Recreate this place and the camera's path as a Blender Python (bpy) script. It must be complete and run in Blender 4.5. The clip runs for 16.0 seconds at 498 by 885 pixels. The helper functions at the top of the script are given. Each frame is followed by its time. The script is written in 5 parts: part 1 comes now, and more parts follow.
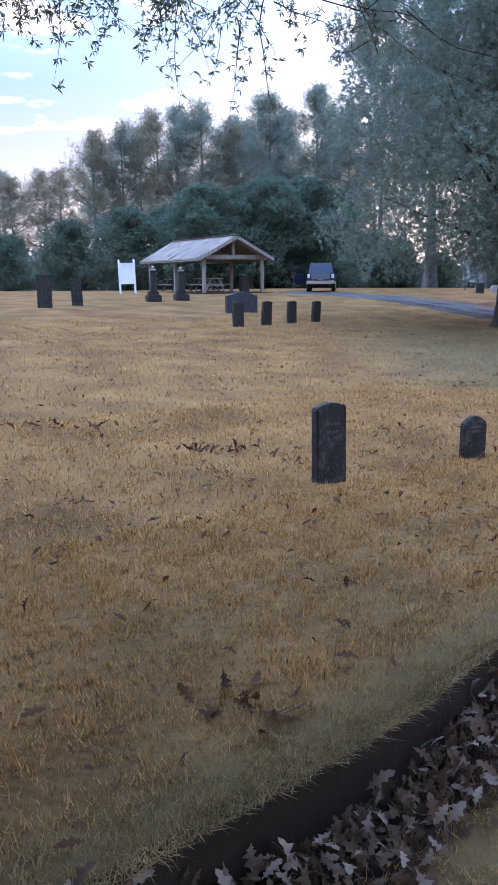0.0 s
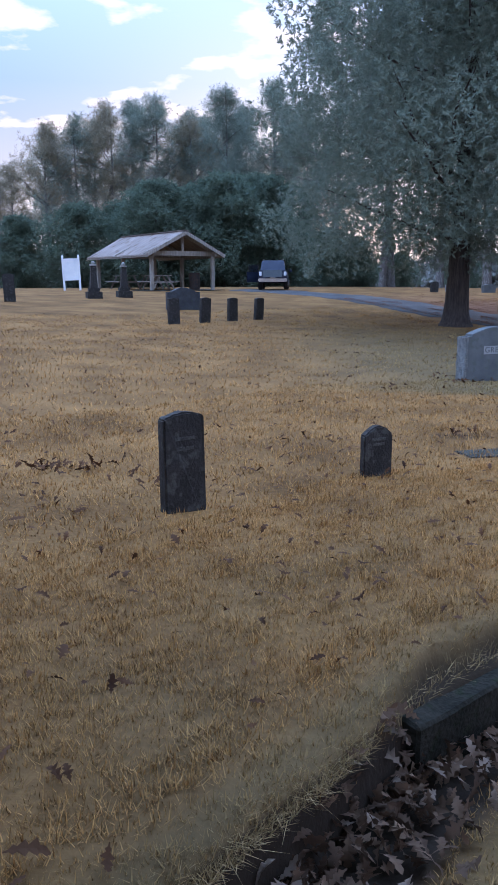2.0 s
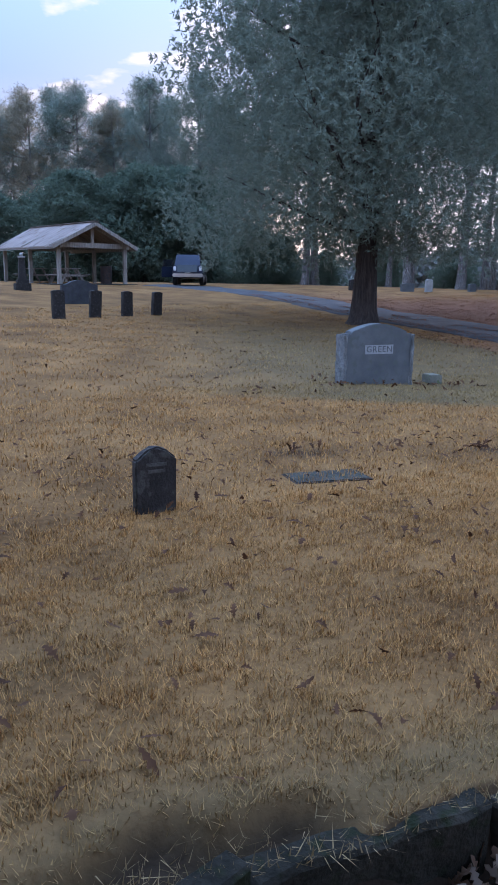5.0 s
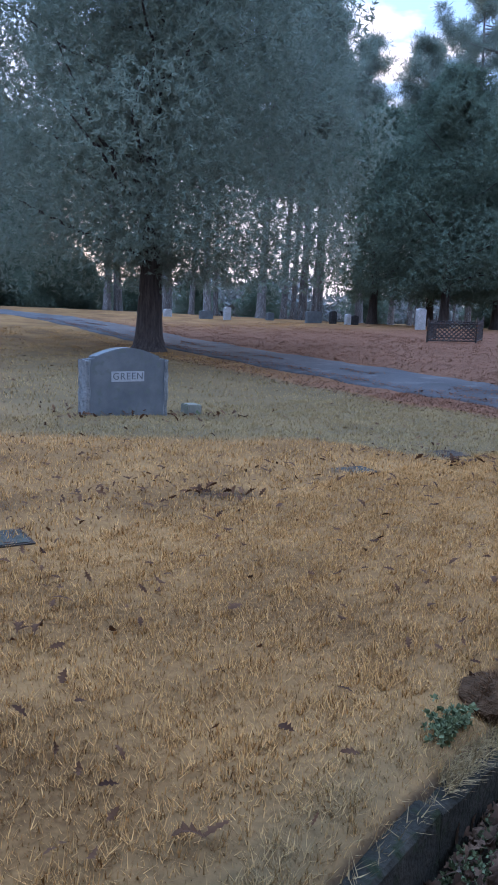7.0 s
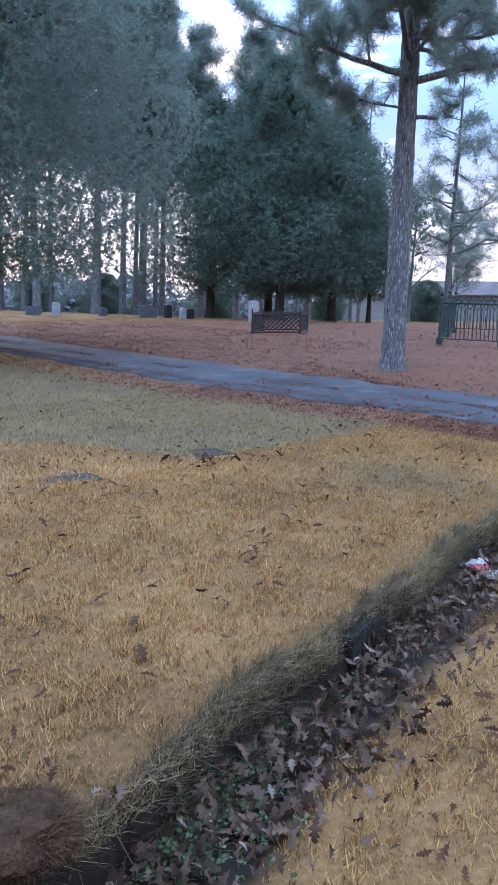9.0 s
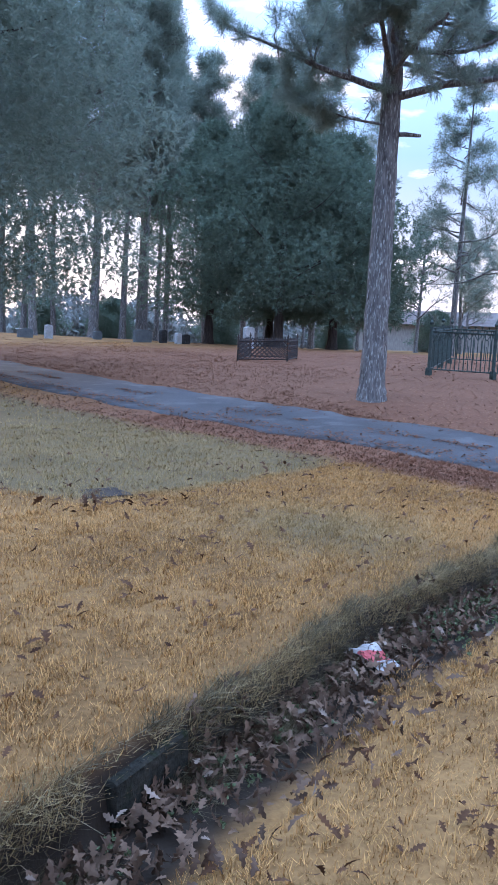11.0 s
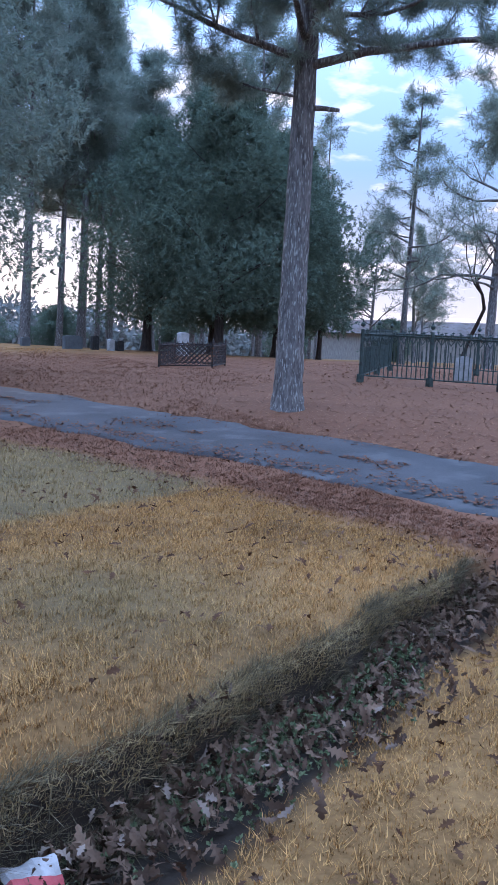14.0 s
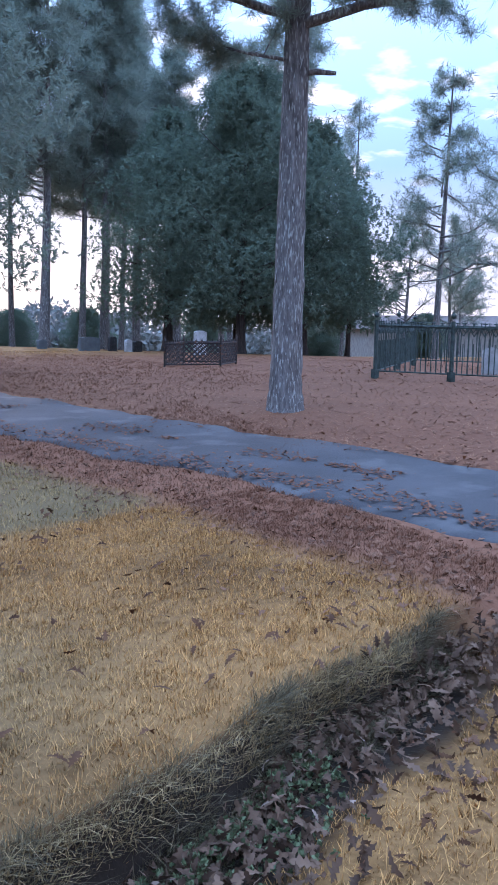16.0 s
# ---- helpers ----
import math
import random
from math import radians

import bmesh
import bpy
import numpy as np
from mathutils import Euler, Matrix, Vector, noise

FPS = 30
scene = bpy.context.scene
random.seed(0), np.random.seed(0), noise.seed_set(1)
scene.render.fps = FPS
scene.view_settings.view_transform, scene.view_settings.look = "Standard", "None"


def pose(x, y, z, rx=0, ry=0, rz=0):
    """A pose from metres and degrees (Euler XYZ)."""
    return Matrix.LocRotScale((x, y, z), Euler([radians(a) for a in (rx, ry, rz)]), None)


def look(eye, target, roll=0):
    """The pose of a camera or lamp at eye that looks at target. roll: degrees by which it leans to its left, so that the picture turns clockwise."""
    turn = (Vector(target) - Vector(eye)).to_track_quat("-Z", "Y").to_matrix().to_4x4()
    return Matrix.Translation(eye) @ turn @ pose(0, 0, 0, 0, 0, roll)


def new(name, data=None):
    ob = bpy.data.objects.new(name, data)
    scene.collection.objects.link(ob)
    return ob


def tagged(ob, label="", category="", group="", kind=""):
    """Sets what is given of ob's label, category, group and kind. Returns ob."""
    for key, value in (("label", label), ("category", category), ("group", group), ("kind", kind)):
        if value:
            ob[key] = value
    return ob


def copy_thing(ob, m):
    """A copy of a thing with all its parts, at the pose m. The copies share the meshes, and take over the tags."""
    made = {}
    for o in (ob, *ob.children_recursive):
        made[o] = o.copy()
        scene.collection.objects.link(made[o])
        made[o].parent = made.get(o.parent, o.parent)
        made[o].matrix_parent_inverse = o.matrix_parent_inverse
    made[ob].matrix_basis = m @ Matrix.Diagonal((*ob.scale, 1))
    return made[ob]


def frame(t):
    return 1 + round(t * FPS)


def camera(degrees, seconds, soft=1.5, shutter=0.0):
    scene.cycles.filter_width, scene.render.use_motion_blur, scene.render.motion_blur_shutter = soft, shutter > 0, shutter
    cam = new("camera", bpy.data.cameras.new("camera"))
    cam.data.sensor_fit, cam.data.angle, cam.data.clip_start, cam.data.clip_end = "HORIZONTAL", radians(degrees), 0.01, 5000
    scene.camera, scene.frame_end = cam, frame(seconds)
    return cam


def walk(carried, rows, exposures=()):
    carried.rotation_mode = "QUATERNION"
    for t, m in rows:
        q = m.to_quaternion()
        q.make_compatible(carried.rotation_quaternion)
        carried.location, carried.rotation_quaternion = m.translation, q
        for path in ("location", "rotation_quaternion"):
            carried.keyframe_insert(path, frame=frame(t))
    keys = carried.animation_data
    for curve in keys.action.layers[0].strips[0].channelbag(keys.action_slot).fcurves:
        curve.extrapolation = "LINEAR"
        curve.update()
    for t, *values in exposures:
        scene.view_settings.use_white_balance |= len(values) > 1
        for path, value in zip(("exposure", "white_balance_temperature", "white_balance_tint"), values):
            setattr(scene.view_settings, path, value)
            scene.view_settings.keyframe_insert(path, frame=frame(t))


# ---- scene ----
cam = camera(35.0, 16.0)

PATH = [
    (0, (0.1, 0.331, 1.618), (0.08, 2.29, 1.214), -0.6),
    (0.5, (0.304, 0.641, 1.563), (0.262, 2.599, 1.158), -0.8),
    (1, (0.477, 1.001, 1.502), (0.406, 2.958, 1.095), -0.7),
    (1.5, (0.694, 1.303, 1.51), (0.755, 3.26, 1.106), 0.0),
    (2, (0.925, 1.588, 1.47), (0.99, 3.546, 1.066), -0.2),
    (2.5, (1.078, 1.956, 1.409), (1.118, 3.918, 1.024), 0.1),
    (3, (1.276, 2.269, 1.368), (1.308, 4.232, 0.985), 0.2),
    (3.2, (1.378, 2.374, 1.334), (1.394, 4.336, 0.949), 0.2),
    (5.3, (2.284, 3.142, 1.338), (2.532, 5.085, 0.931), 1.2),
    (5.5, (2.379, 3.258, 1.35), (2.641, 5.201, 0.955), 1.6),
    (6, (2.7, 3.498, 1.316), (3.093, 5.424, 0.946), 2.2),
    (6.5, (3.035, 3.751, 1.293), (3.559, 5.65, 0.951), 1.8),
    (7, (3.356, 4.014, 1.246), (4.02, 5.872, 0.918), 2.2),
    (7.5, (3.699, 4.159, 1.197), (4.39, 6.007, 0.871), 1.5),
    (8, (4.096, 4.287, 1.177), (4.912, 6.085, 0.856), 1.9),
    (8.5, (4.488, 4.414, 1.171), (5.485, 6.119, 0.857), 1.6),
    (9, (4.874, 4.448, 1.161), (5.846, 6.165, 0.835), 1.3),
    (9.2, (5.01, 4.483, 1.163), (5.971, 6.205, 0.83), 1.2),
    (11.3, (6.421, 5.006, 1.121), (7.341, 6.765, 0.878), 3.0),
    (11.5, (6.531, 5.064, 1.106), (7.387, 6.854, 0.857), 2.6),
    (12, (6.867, 5.258, 1.104), (7.471, 7.146, 0.837), 1.6),
    (12.5, (7.183, 5.556, 1.04), (7.83, 7.429, 0.774), 2.0),
    (13, (7.548, 5.74, 1.01), (8.359, 7.55, 0.753), 1.3),
    (13.5, (7.879, 5.916, 1.011), (8.701, 7.721, 0.757), 1.5),
    (14, (8.192, 6.096, 1.014), (9.212, 7.801, 0.785), 2.5),
    (14.5, (8.585, 6.249, 0.975), (9.717, 7.884, 0.758), 2.0),
    (15, (8.895, 6.495, 0.967), (9.764, 8.28, 0.728), 0.8),
    (15.5, (9.199, 6.741, 0.979), (10.081, 8.52, 0.739), 2.0),
    (16, (9.585, 6.914, 0.952), (10.511, 8.672, 0.72), 1.2),
]
walk(cam, [(t, look(eye, target, roll)) for t, eye, target, roll in PATH], [(0.0, 1.45, 6100, 27), (1.5, 1.3, 6100, 27), (2.5, 1.02, 6050, 28), (5.5, 0.98, 5950, 27), (6.5, 1.1, 5900, 26), (7.5, 1.38, 5900, 26), (9.0, 1.5, 5900, 26), (12.5, 1.52, 5900, 25), (14.5, 1.15, 5800, 27), (15.5, 1.45, 5800, 27), (16.0, 1.4, 5800, 27)])

# ---- world, sun ----
world = bpy.data.worlds.new("world")
scene.world = world
world.use_nodes = True
SUN_TURN, SUN_UP = 7.0, 5.5     # degrees to the right of +y, and above the horizon


def build_world():
    nt = world.node_tree
    nt.nodes.clear()
    N, L = nt.nodes.new, nt.links.new
    out, bg, sky = N("ShaderNodeOutputWorld"), N("ShaderNodeBackground"), N("ShaderNodeTexSky")
    sky.sky_type, sky.sun_disc = "NISHITA", False
    sky.sun_elevation, sky.sun_rotation = radians(SUN_UP), radians(SUN_TURN)
    sky.air_density, sky.dust_density, sky.ozone_density = 1.0, 1.6, 1.5
    coord, sep = N("ShaderNodeTexCoord"), N("ShaderNodeSeparateXYZ")
    L(coord.outputs["Generated"], sep.inputs[0])
    # a thin deck of broken cloud: the view direction met with a flat layer
    up = N("ShaderNodeMath"); up.operation = "MAXIMUM"; up.inputs[1].default_value = 0.04
    L(sep.outputs["Z"], up.inputs[0])
    lift = N("ShaderNodeMath"); lift.operation = "ADD"; lift.inputs[1].default_value = 0.10
    L(up.outputs[0], lift.inputs[0])
    dx, dy = N("ShaderNodeMath"), N("ShaderNodeMath")
    for d, axis in ((dx, "X"), (dy, "Y")):
        d.operation = "DIVIDE"
        L(sep.outputs[axis], d.inputs[0]); L(lift.outputs[0], d.inputs[1])
    flat = N("ShaderNodeCombineXYZ")
    L(dx.outputs[0], flat.inputs[0]); L(dy.outputs[0], flat.inputs[1])
    big, small = N("ShaderNodeTexNoise"), N("ShaderNodeTexNoise")
    big.inputs["Scale"].default_value, big.inputs["Detail"].default_value = 1.1, 3
    small.inputs["Scale"].default_value, small.inputs["Detail"].default_value = 5.5, 6
    for n in (big, small):
        L(flat.outputs[0], n.inputs["Vector"])
    add = N("ShaderNodeMath"); add.operation = "MULTIPLY_ADD"
    add.inputs[1].default_value = 0.55
    L(small.outputs["Fac"], add.inputs[0]); L(big.outputs["Fac"], add.inputs[2])
    ramp = N("ShaderNodeMapRange")
    ramp.inputs["From Min"].default_value, ramp.inputs["From Max"].default_value = 0.79, 0.91
    L(add.outputs[0], ramp.inputs["Value"])
    low = N("ShaderNodeMapRange")
    low.inputs["From Min"].default_value, low.inputs["From Max"].default_value = 0.22, 0.03
    low.inputs["To Max"].default_value = 0.62
    L(sep.outputs["Z"], low.inputs["Value"])
    mx = N("ShaderNodeMath"); mx.operation = "MAXIMUM"
    L(ramp.outputs[0], mx.inputs[0]); L(low.outputs[0], mx.inputs[1])
    gain = N("ShaderNodeMix"); gain.data_type = "RGBA"; gain.blend_type = "MULTIPLY"
    gain.inputs["Factor"].default_value = 1.0
    gain.inputs["B"].default_value = SKY_TINT
    L(sky.outputs[0], gain.inputs["A"])
    veil = N("ShaderNodeMix"); veil.data_type = "RGBA"
    veil.inputs["Factor"].default_value = 0.8
    # thin high cloud, brighter towards the zenith as an overcast sky is
    slope, rise = N("ShaderNodeMath"), N("ShaderNodeMath")
    slope.operation = rise.operation = "MULTIPLY_ADD"
    slope.inputs[1].default_value, slope.inputs[2].default_value = 3.4, 0.9
    rise.inputs[2].default_value = 0.22
    L(up.outputs[0], slope.inputs[0]); L(slope.outputs[0], rise.inputs[1]); L(up.outputs[0], rise.inputs[0])
    high = N("ShaderNodeVectorMath"); high.operation = "SCALE"
    high.inputs[0].default_value = THIN_CLOUD[:3]
    L(rise.outputs[0], high.inputs["Scale"]); L(high.outputs[0], veil.inputs["B"])
    L(gain.outputs["Result"], veil.inputs["A"])
    mix = N("ShaderNodeMix"); mix.data_type = "RGBA"
    L(mx.outputs[0], mix.inputs["Factor"]); L(veil.outputs["Result"], mix.inputs["A"])
    mix.inputs["B"].default_value = CLOUD
    L(mix.outputs["Result"], bg.inputs[0])
    bg.inputs[1].default_value = 0.15
    L(bg.outputs[0], out.inputs[0])


SKY_TINT = (0.4, 0.44, 0.5, 1)
THIN_CLOUD = (2.2, 3.8, 5.9, 1)
CLOUD = (4.4, 4.15, 3.95, 1)
build_world()
sun = new("sun", bpy.data.lights.new("sun", "SUN"))
sun.data.energy, sun.data.angle, sun.data.color = 0.8, radians(10), (1.0, 0.84, 0.66)
sun.matrix_world = look((0, 0, 0), (-math.sin(radians(SUN_TURN)), -math.cos(radians(SUN_TURN)), -math.tan(radians(SUN_UP))))

# ---- materials ----


def surf(name, a, b, scale=4.0, fine=60.0, rough=0.85, bump=0.3, metal=0.0, island=0.0, c=None, spec=0.3, stretch=(1, 1, 1), dist=0.02):
    """Two base colours mixed by coarse and fine noise; island: how much single pieces differ; c: colour of scattered stains."""
    m = bpy.data.materials.new(name)
    m.use_nodes = True
    nt = m.node_tree
    N, L = nt.nodes.new, nt.links.new
    p = nt.nodes["Principled BSDF"]
    p.inputs["Roughness"].default_value, p.inputs["Metallic"].default_value = rough, metal
    p.inputs["Specular IOR Level"].default_value = spec
    co, mp = N("ShaderNodeTexCoord"), N("ShaderNodeMapping")
    mp.inputs["Scale"].default_value = stretch
    L(co.outputs["Object"], mp.inputs[0])
    n1, n2 = N("ShaderNodeTexNoise"), N("ShaderNodeTexNoise")
    for n, s in ((n1, scale), (n2, fine)):
        n.inputs["Scale"].default_value, n.inputs["Detail"].default_value = s, 5
        L(mp.outputs[0], n.inputs["Vector"])
    fac = N("ShaderNodeMath"); fac.operation = "MULTIPLY_ADD"
    fac.inputs[1].default_value = 0.6
    L(n2.outputs["Fac"], fac.inputs[0])
    L(n1.outputs["Fac"], fac.inputs[2])
    rng = N("ShaderNodeMapRange")
    rng.inputs["From Min"].default_value, rng.inputs["From Max"].default_value = 0.55, 1.05
    L(fac.outputs[0], rng.inputs["Value"])
    src = rng.outputs[0]
    if island:
        geo, ma = N("ShaderNodeNewGeometry"), N("ShaderNodeMath")
        mixf = N("ShaderNodeMix"); mixf.data_type = "FLOAT"
        mixf.inputs["Factor"].default_value = island
        L(src, mixf.inputs["A"]); L(geo.outputs["Random Per Island"], mixf.inputs["B"])
        src = mixf.outputs["Result"]
    mix = N("ShaderNodeMix"); mix.data_type = "RGBA"
    mix.inputs["A"].default_value, mix.inputs["B"].default_value = (*a, 1), (*b, 1)
    L(src, mix.inputs["Factor"])
    col = mix.outputs["Result"]
    if c:
        n3, r3 = N("ShaderNodeTexNoise"), N("ShaderNodeMapRange")
        n3.inputs["Scale"].default_value, n3.inputs["Detail"].default_value = scale * 2.3, 7
        L(mp.outputs[0], n3.inputs["Vector"])
        r3.inputs["From Min"].default_value, r3.inputs["From Max"].default_value = 0.54, 0.66
        L(n3.outputs["Fac"], r3.inputs["Value"])
        m3 = N("ShaderNodeMix"); m3.data_type = "RGBA"
        m3.inputs["B"].default_value = (*c, 1)
        L(r3.outputs[0], m3.inputs["Factor"]); L(col, m3.inputs["A"])
        col = m3.outputs["Result"]
    L(col, p.inputs["Base Color"])
    if bump:
        bp = N("ShaderNodeBump")
        bp.inputs["Strength"].default_value, bp.inputs["Distance"].default_value = bump, dist
        L(fac.outputs[0], bp.inputs["Height"]); L(bp.outputs[0], p.inputs["Normal"])
    return m


def leaf_surf(name, a, b, rough=0.6, through_light=0.25, scale=0.6):
    """Thin leaves: two colours, one leaf differing from the next, some light coming through."""
    m = surf(name, a, b, scale, 9.0, rough, 0, 0, 0.6, spec=0.12)
    nt = m.node_tree
    p = nt.nodes["Principled BSDF"]
    tr, both = nt.nodes.new("ShaderNodeBsdfTranslucent"), nt.nodes.new("ShaderNodeAddShader")
    thin = nt.nodes.new("ShaderNodeMix")
    thin.data_type, thin.blend_type = "RGBA", "MULTIPLY"
    thin.inputs["Factor"].default_value = 1.0
    thin.inputs["B"].default_value = (through_light, through_light, through_light, 1)
    nt.links.new(p.inputs["Base Color"].links[0].from_socket, thin.inputs["A"])
    nt.links.new(thin.outputs["Result"], tr.inputs[0])
    nt.links.new(p.outputs[0], both.inputs[0])
    nt.links.new(tr.outputs[0], both.inputs[1])
    nt.links.new(both.outputs[0], nt.nodes["Material Output"].inputs[0])
    return m


def zone_surf(name, base_a, base_b, green_a, green_b, island):
    """Lawn: dry tan turning to green-grey, straw or leaf litter, by the zones painted on the mesh."""
    m = surf(name, base_a, base_b, 0.9, 35.0, 0.95, 0.5 if not island else 0, 0, island, spec=0.1)
    nt = m.node_tree
    N, L = nt.nodes.new, nt.links.new
    p = nt.nodes["Principled BSDF"]
    col = p.inputs["Base Color"].links[0].from_socket
    noise2 = N("ShaderNodeTexNoise")
    noise2.inputs["Scale"].default_value, noise2.inputs["Detail"].default_value = 14.0, 6
    # soil is near-black: bare earth, with the shade below the turf's lip coloured in
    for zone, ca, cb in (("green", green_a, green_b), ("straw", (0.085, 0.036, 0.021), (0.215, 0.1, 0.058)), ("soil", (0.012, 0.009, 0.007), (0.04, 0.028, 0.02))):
        at = N("ShaderNodeAttribute"); at.attribute_name = zone
        cm = N("ShaderNodeMix"); cm.data_type = "RGBA"
        cm.inputs["A"].default_value, cm.inputs["B"].default_value = (*ca, 1), (*cb, 1)
        L(noise2.outputs["Fac"], cm.inputs["Factor"])
        mx = N("ShaderNodeMix"); mx.data_type = "RGBA"
        L(at.outputs["Fac"], mx.inputs["Factor"]); L(col, mx.inputs["A"]); L(cm.outputs["Result"], mx.inputs["B"])
        col = mx.outputs["Result"]
    L(col, p.inputs["Base Color"])
    return m


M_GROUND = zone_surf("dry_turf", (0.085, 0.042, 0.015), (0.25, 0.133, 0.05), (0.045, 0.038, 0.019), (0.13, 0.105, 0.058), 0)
M_GRASS = zone_surf("grass_blades", (0.09, 0.042, 0.015), (0.62, 0.335, 0.12), (0.06, 0.048, 0.022), (0.36, 0.29, 0.15), 0.8)
M_ROAD = surf("asphalt", (0.026, 0.026, 0.028), (0.056, 0.056, 0.06), 0.8, 90, 0.85, 0.4, c=(0.07, 0.07, 0.072), dist=0.01)
M_DARKSTONE = surf("dark_stone", (0.012, 0.011, 0.011), (0.032, 0.03, 0.03), 7, 60, 0.8, 0.5, c=(0.055, 0.055, 0.052))
M_GREYSTONE = surf("grey_granite", (0.062, 0.072, 0.08), (0.112, 0.124, 0.132), 5, 160, 0.6, 0.15, c=(0.08, 0.095, 0.09))
M_SLATE = surf("slate_granite", (0.028, 0.033, 0.042), (0.06, 0.067, 0.08), 5, 120, 0.75, 0.2, c=(0.04, 0.05, 0.05))
M_ROUGHSTONE = surf("rough_granite", (0.11, 0.12, 0.125), (0.24, 0.25, 0.25), 14, 70, 0.9, 1.0, dist=0.03)
M_PALESTONE = surf("pale_marble", (0.22, 0.225, 0.23), (0.38, 0.38, 0.375), 5, 60, 0.7, 0.2, c=(0.22, 0.24, 0.22))
M_LETTER = surf("frosted_panel", (0.22, 0.235, 0.25), (0.31, 0.325, 0.335), 12, 90, 0.8, 0.1)
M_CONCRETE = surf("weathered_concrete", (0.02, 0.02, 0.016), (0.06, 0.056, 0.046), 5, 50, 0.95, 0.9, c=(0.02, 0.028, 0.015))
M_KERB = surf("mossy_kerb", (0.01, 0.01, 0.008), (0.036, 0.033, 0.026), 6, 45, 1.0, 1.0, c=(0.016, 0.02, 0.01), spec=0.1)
M_SOIL = surf("dark_soil", (0.014, 0.01, 0.008), (0.05, 0.036, 0.026), 9, 60, 1, 1.0)
M_IRON = surf("old_iron", (0.02, 0.02, 0.022), (0.055, 0.045, 0.042), 8, 60, 0.6, 0.3, 0.3, c=(0.10, 0.045, 0.025))
M_GREENIRON = surf("verdigris_iron", (0.022, 0.036, 0.034), (0.07, 0.098, 0.09), 8, 50, 0.65, 0.3, 0.2, c=(0.035, 0.04, 0.04))
M_WOOD = surf("grey_timber", (0.16, 0.14, 0.125), (0.32, 0.30, 0.27), 3, 50, 0.85, 0.4, stretch=(6, 6, 0.6))
M_ROOF = surf("tin_roof", (0.15, 0.115, 0.10), (0.25, 0.205, 0.185), 0.9, 30, 0.75, 0.15, 0.0, c=(0.13, 0.09, 0.07))
M_WHITE = surf("white_paint", (0.62, 0.68, 0.74), (0.78, 0.8, 0.82), 3, 40, 0.6, 0.1)
M_BARK = surf("pine_bark", (0.06, 0.054, 0.053), (0.2, 0.183, 0.177), 7, 24, 0.95, 1.0, stretch=(2.2, 2.2, 0.45), c=(0.33, 0.335, 0.315), dist=0.05)
M_DARKBARK = surf("cedar_bark", (0.03, 0.024, 0.022), (0.09, 0.072, 0.065), 6, 30, 0.95, 0.9, stretch=(3, 3, 0.3), dist=0.04)
M_CEDAR = leaf_surf("cedar_leaf", (0.072, 0.092, 0.076), (0.116, 0.138, 0.108), 0.95, 0.95)
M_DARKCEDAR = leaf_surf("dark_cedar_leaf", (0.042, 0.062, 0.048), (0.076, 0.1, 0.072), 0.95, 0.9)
M_NEEDLE = leaf_surf("pine_needles", (0.078, 0.1, 0.084), (0.135, 0.158, 0.126), 0.9, 0.95)
M_BROWNLEAF = leaf_surf("winter_leaf", (0.08, 0.08, 0.06), (0.19, 0.16, 0.11), 0.8, 0.9)
M_OAKLEAF = leaf_surf("fallen_oak_leaf", (0.026, 0.011, 0.006), (0.105, 0.05, 0.025), 0.95, 0.1, 9)
M_PALELEAF = leaf_surf("bleached_oak_leaf", (0.09, 0.062, 0.046), (0.26, 0.195, 0.155), 0.9, 0.1, 9)
M_HERB = leaf_surf("ditch_herb", (0.032, 0.046, 0.02), (0.14, 0.165, 0.085), 0.6, 0.2, 6)
M_CARPAINT = surf("dark_blue_paint", (0.015, 0.022, 0.045), (0.03, 0.04, 0.07), 2, 30, 0.25, 0, 0.3, spec=0.5)
M_GLASS = surf("dark_glass", (0.012, 0.014, 0.016), (0.02, 0.022, 0.025), 2, 10, 0.08, 0, spec=0.6)
M_TYRE = surf("tyre_rubber", (0.012, 0.012, 0.012), (0.025, 0.025, 0.025), 8, 40, 0.9, 0.3)
M_CHROME = surf("dull_chrome", (0.45, 0.46, 0.48), (0.6, 0.6, 0.62), 3, 30, 0.3, 0, 0.9)
M_LAMP = surf("headlight_glass", (0.6, 0.62, 0.66), (0.75, 0.76, 0.8), 4, 20, 0.15, 0)
M_RED = surf("red_print", (0.28, 0.04, 0.042), (0.37, 0.075, 0.075), 9, 40, 0.8, 0.1)
M_PAPER = surf("soiled_paper", (0.2, 0.18, 0.165), (0.35, 0.325, 0.31), 9, 40, 0.9, 0.2)
M_FARWOOD = leaf_surf("far_wood", (0.11, 0.12, 0.11), (0.2, 0.2, 0.185), 0.9, 0.2)
M_STRAWLEAF = leaf_surf("rust_litter", (0.065, 0.027, 0.015), (0.28, 0.14, 0.08), 0.8, 0.1, 9)
M_RUSTLITTER = leaf_surf("lane_rust_litter", (0.05, 0.02, 0.012), (0.19, 0.085, 0.05), 0.8, 0.1, 9)
M_GUTTERLEAF = leaf_surf("gutter_leaf", (0.026, 0.014, 0.009), (0.155, 0.096, 0.064), 0.95, 0.1, 9)
M_VERGELEAF = leaf_surf("verge_leaf", (0.045, 0.021, 0.013), (0.2, 0.105, 0.065), 0.95, 0.1, 9)

# ---- building helpers ----


def part(name, bm, material, parent=None, label=""):
    me = bpy.data.meshes.new(name)
    bm.to_mesh(me)
    bm.free()
    return part_mesh(name, me, material, parent, label)


def part_mesh(name, me, material, parent=None, label=""):
    me.materials.append(material)
    ob = new(name, me)
    if parent:
        ob.parent = parent
    if label:
        tagged(ob, label)
    return ob


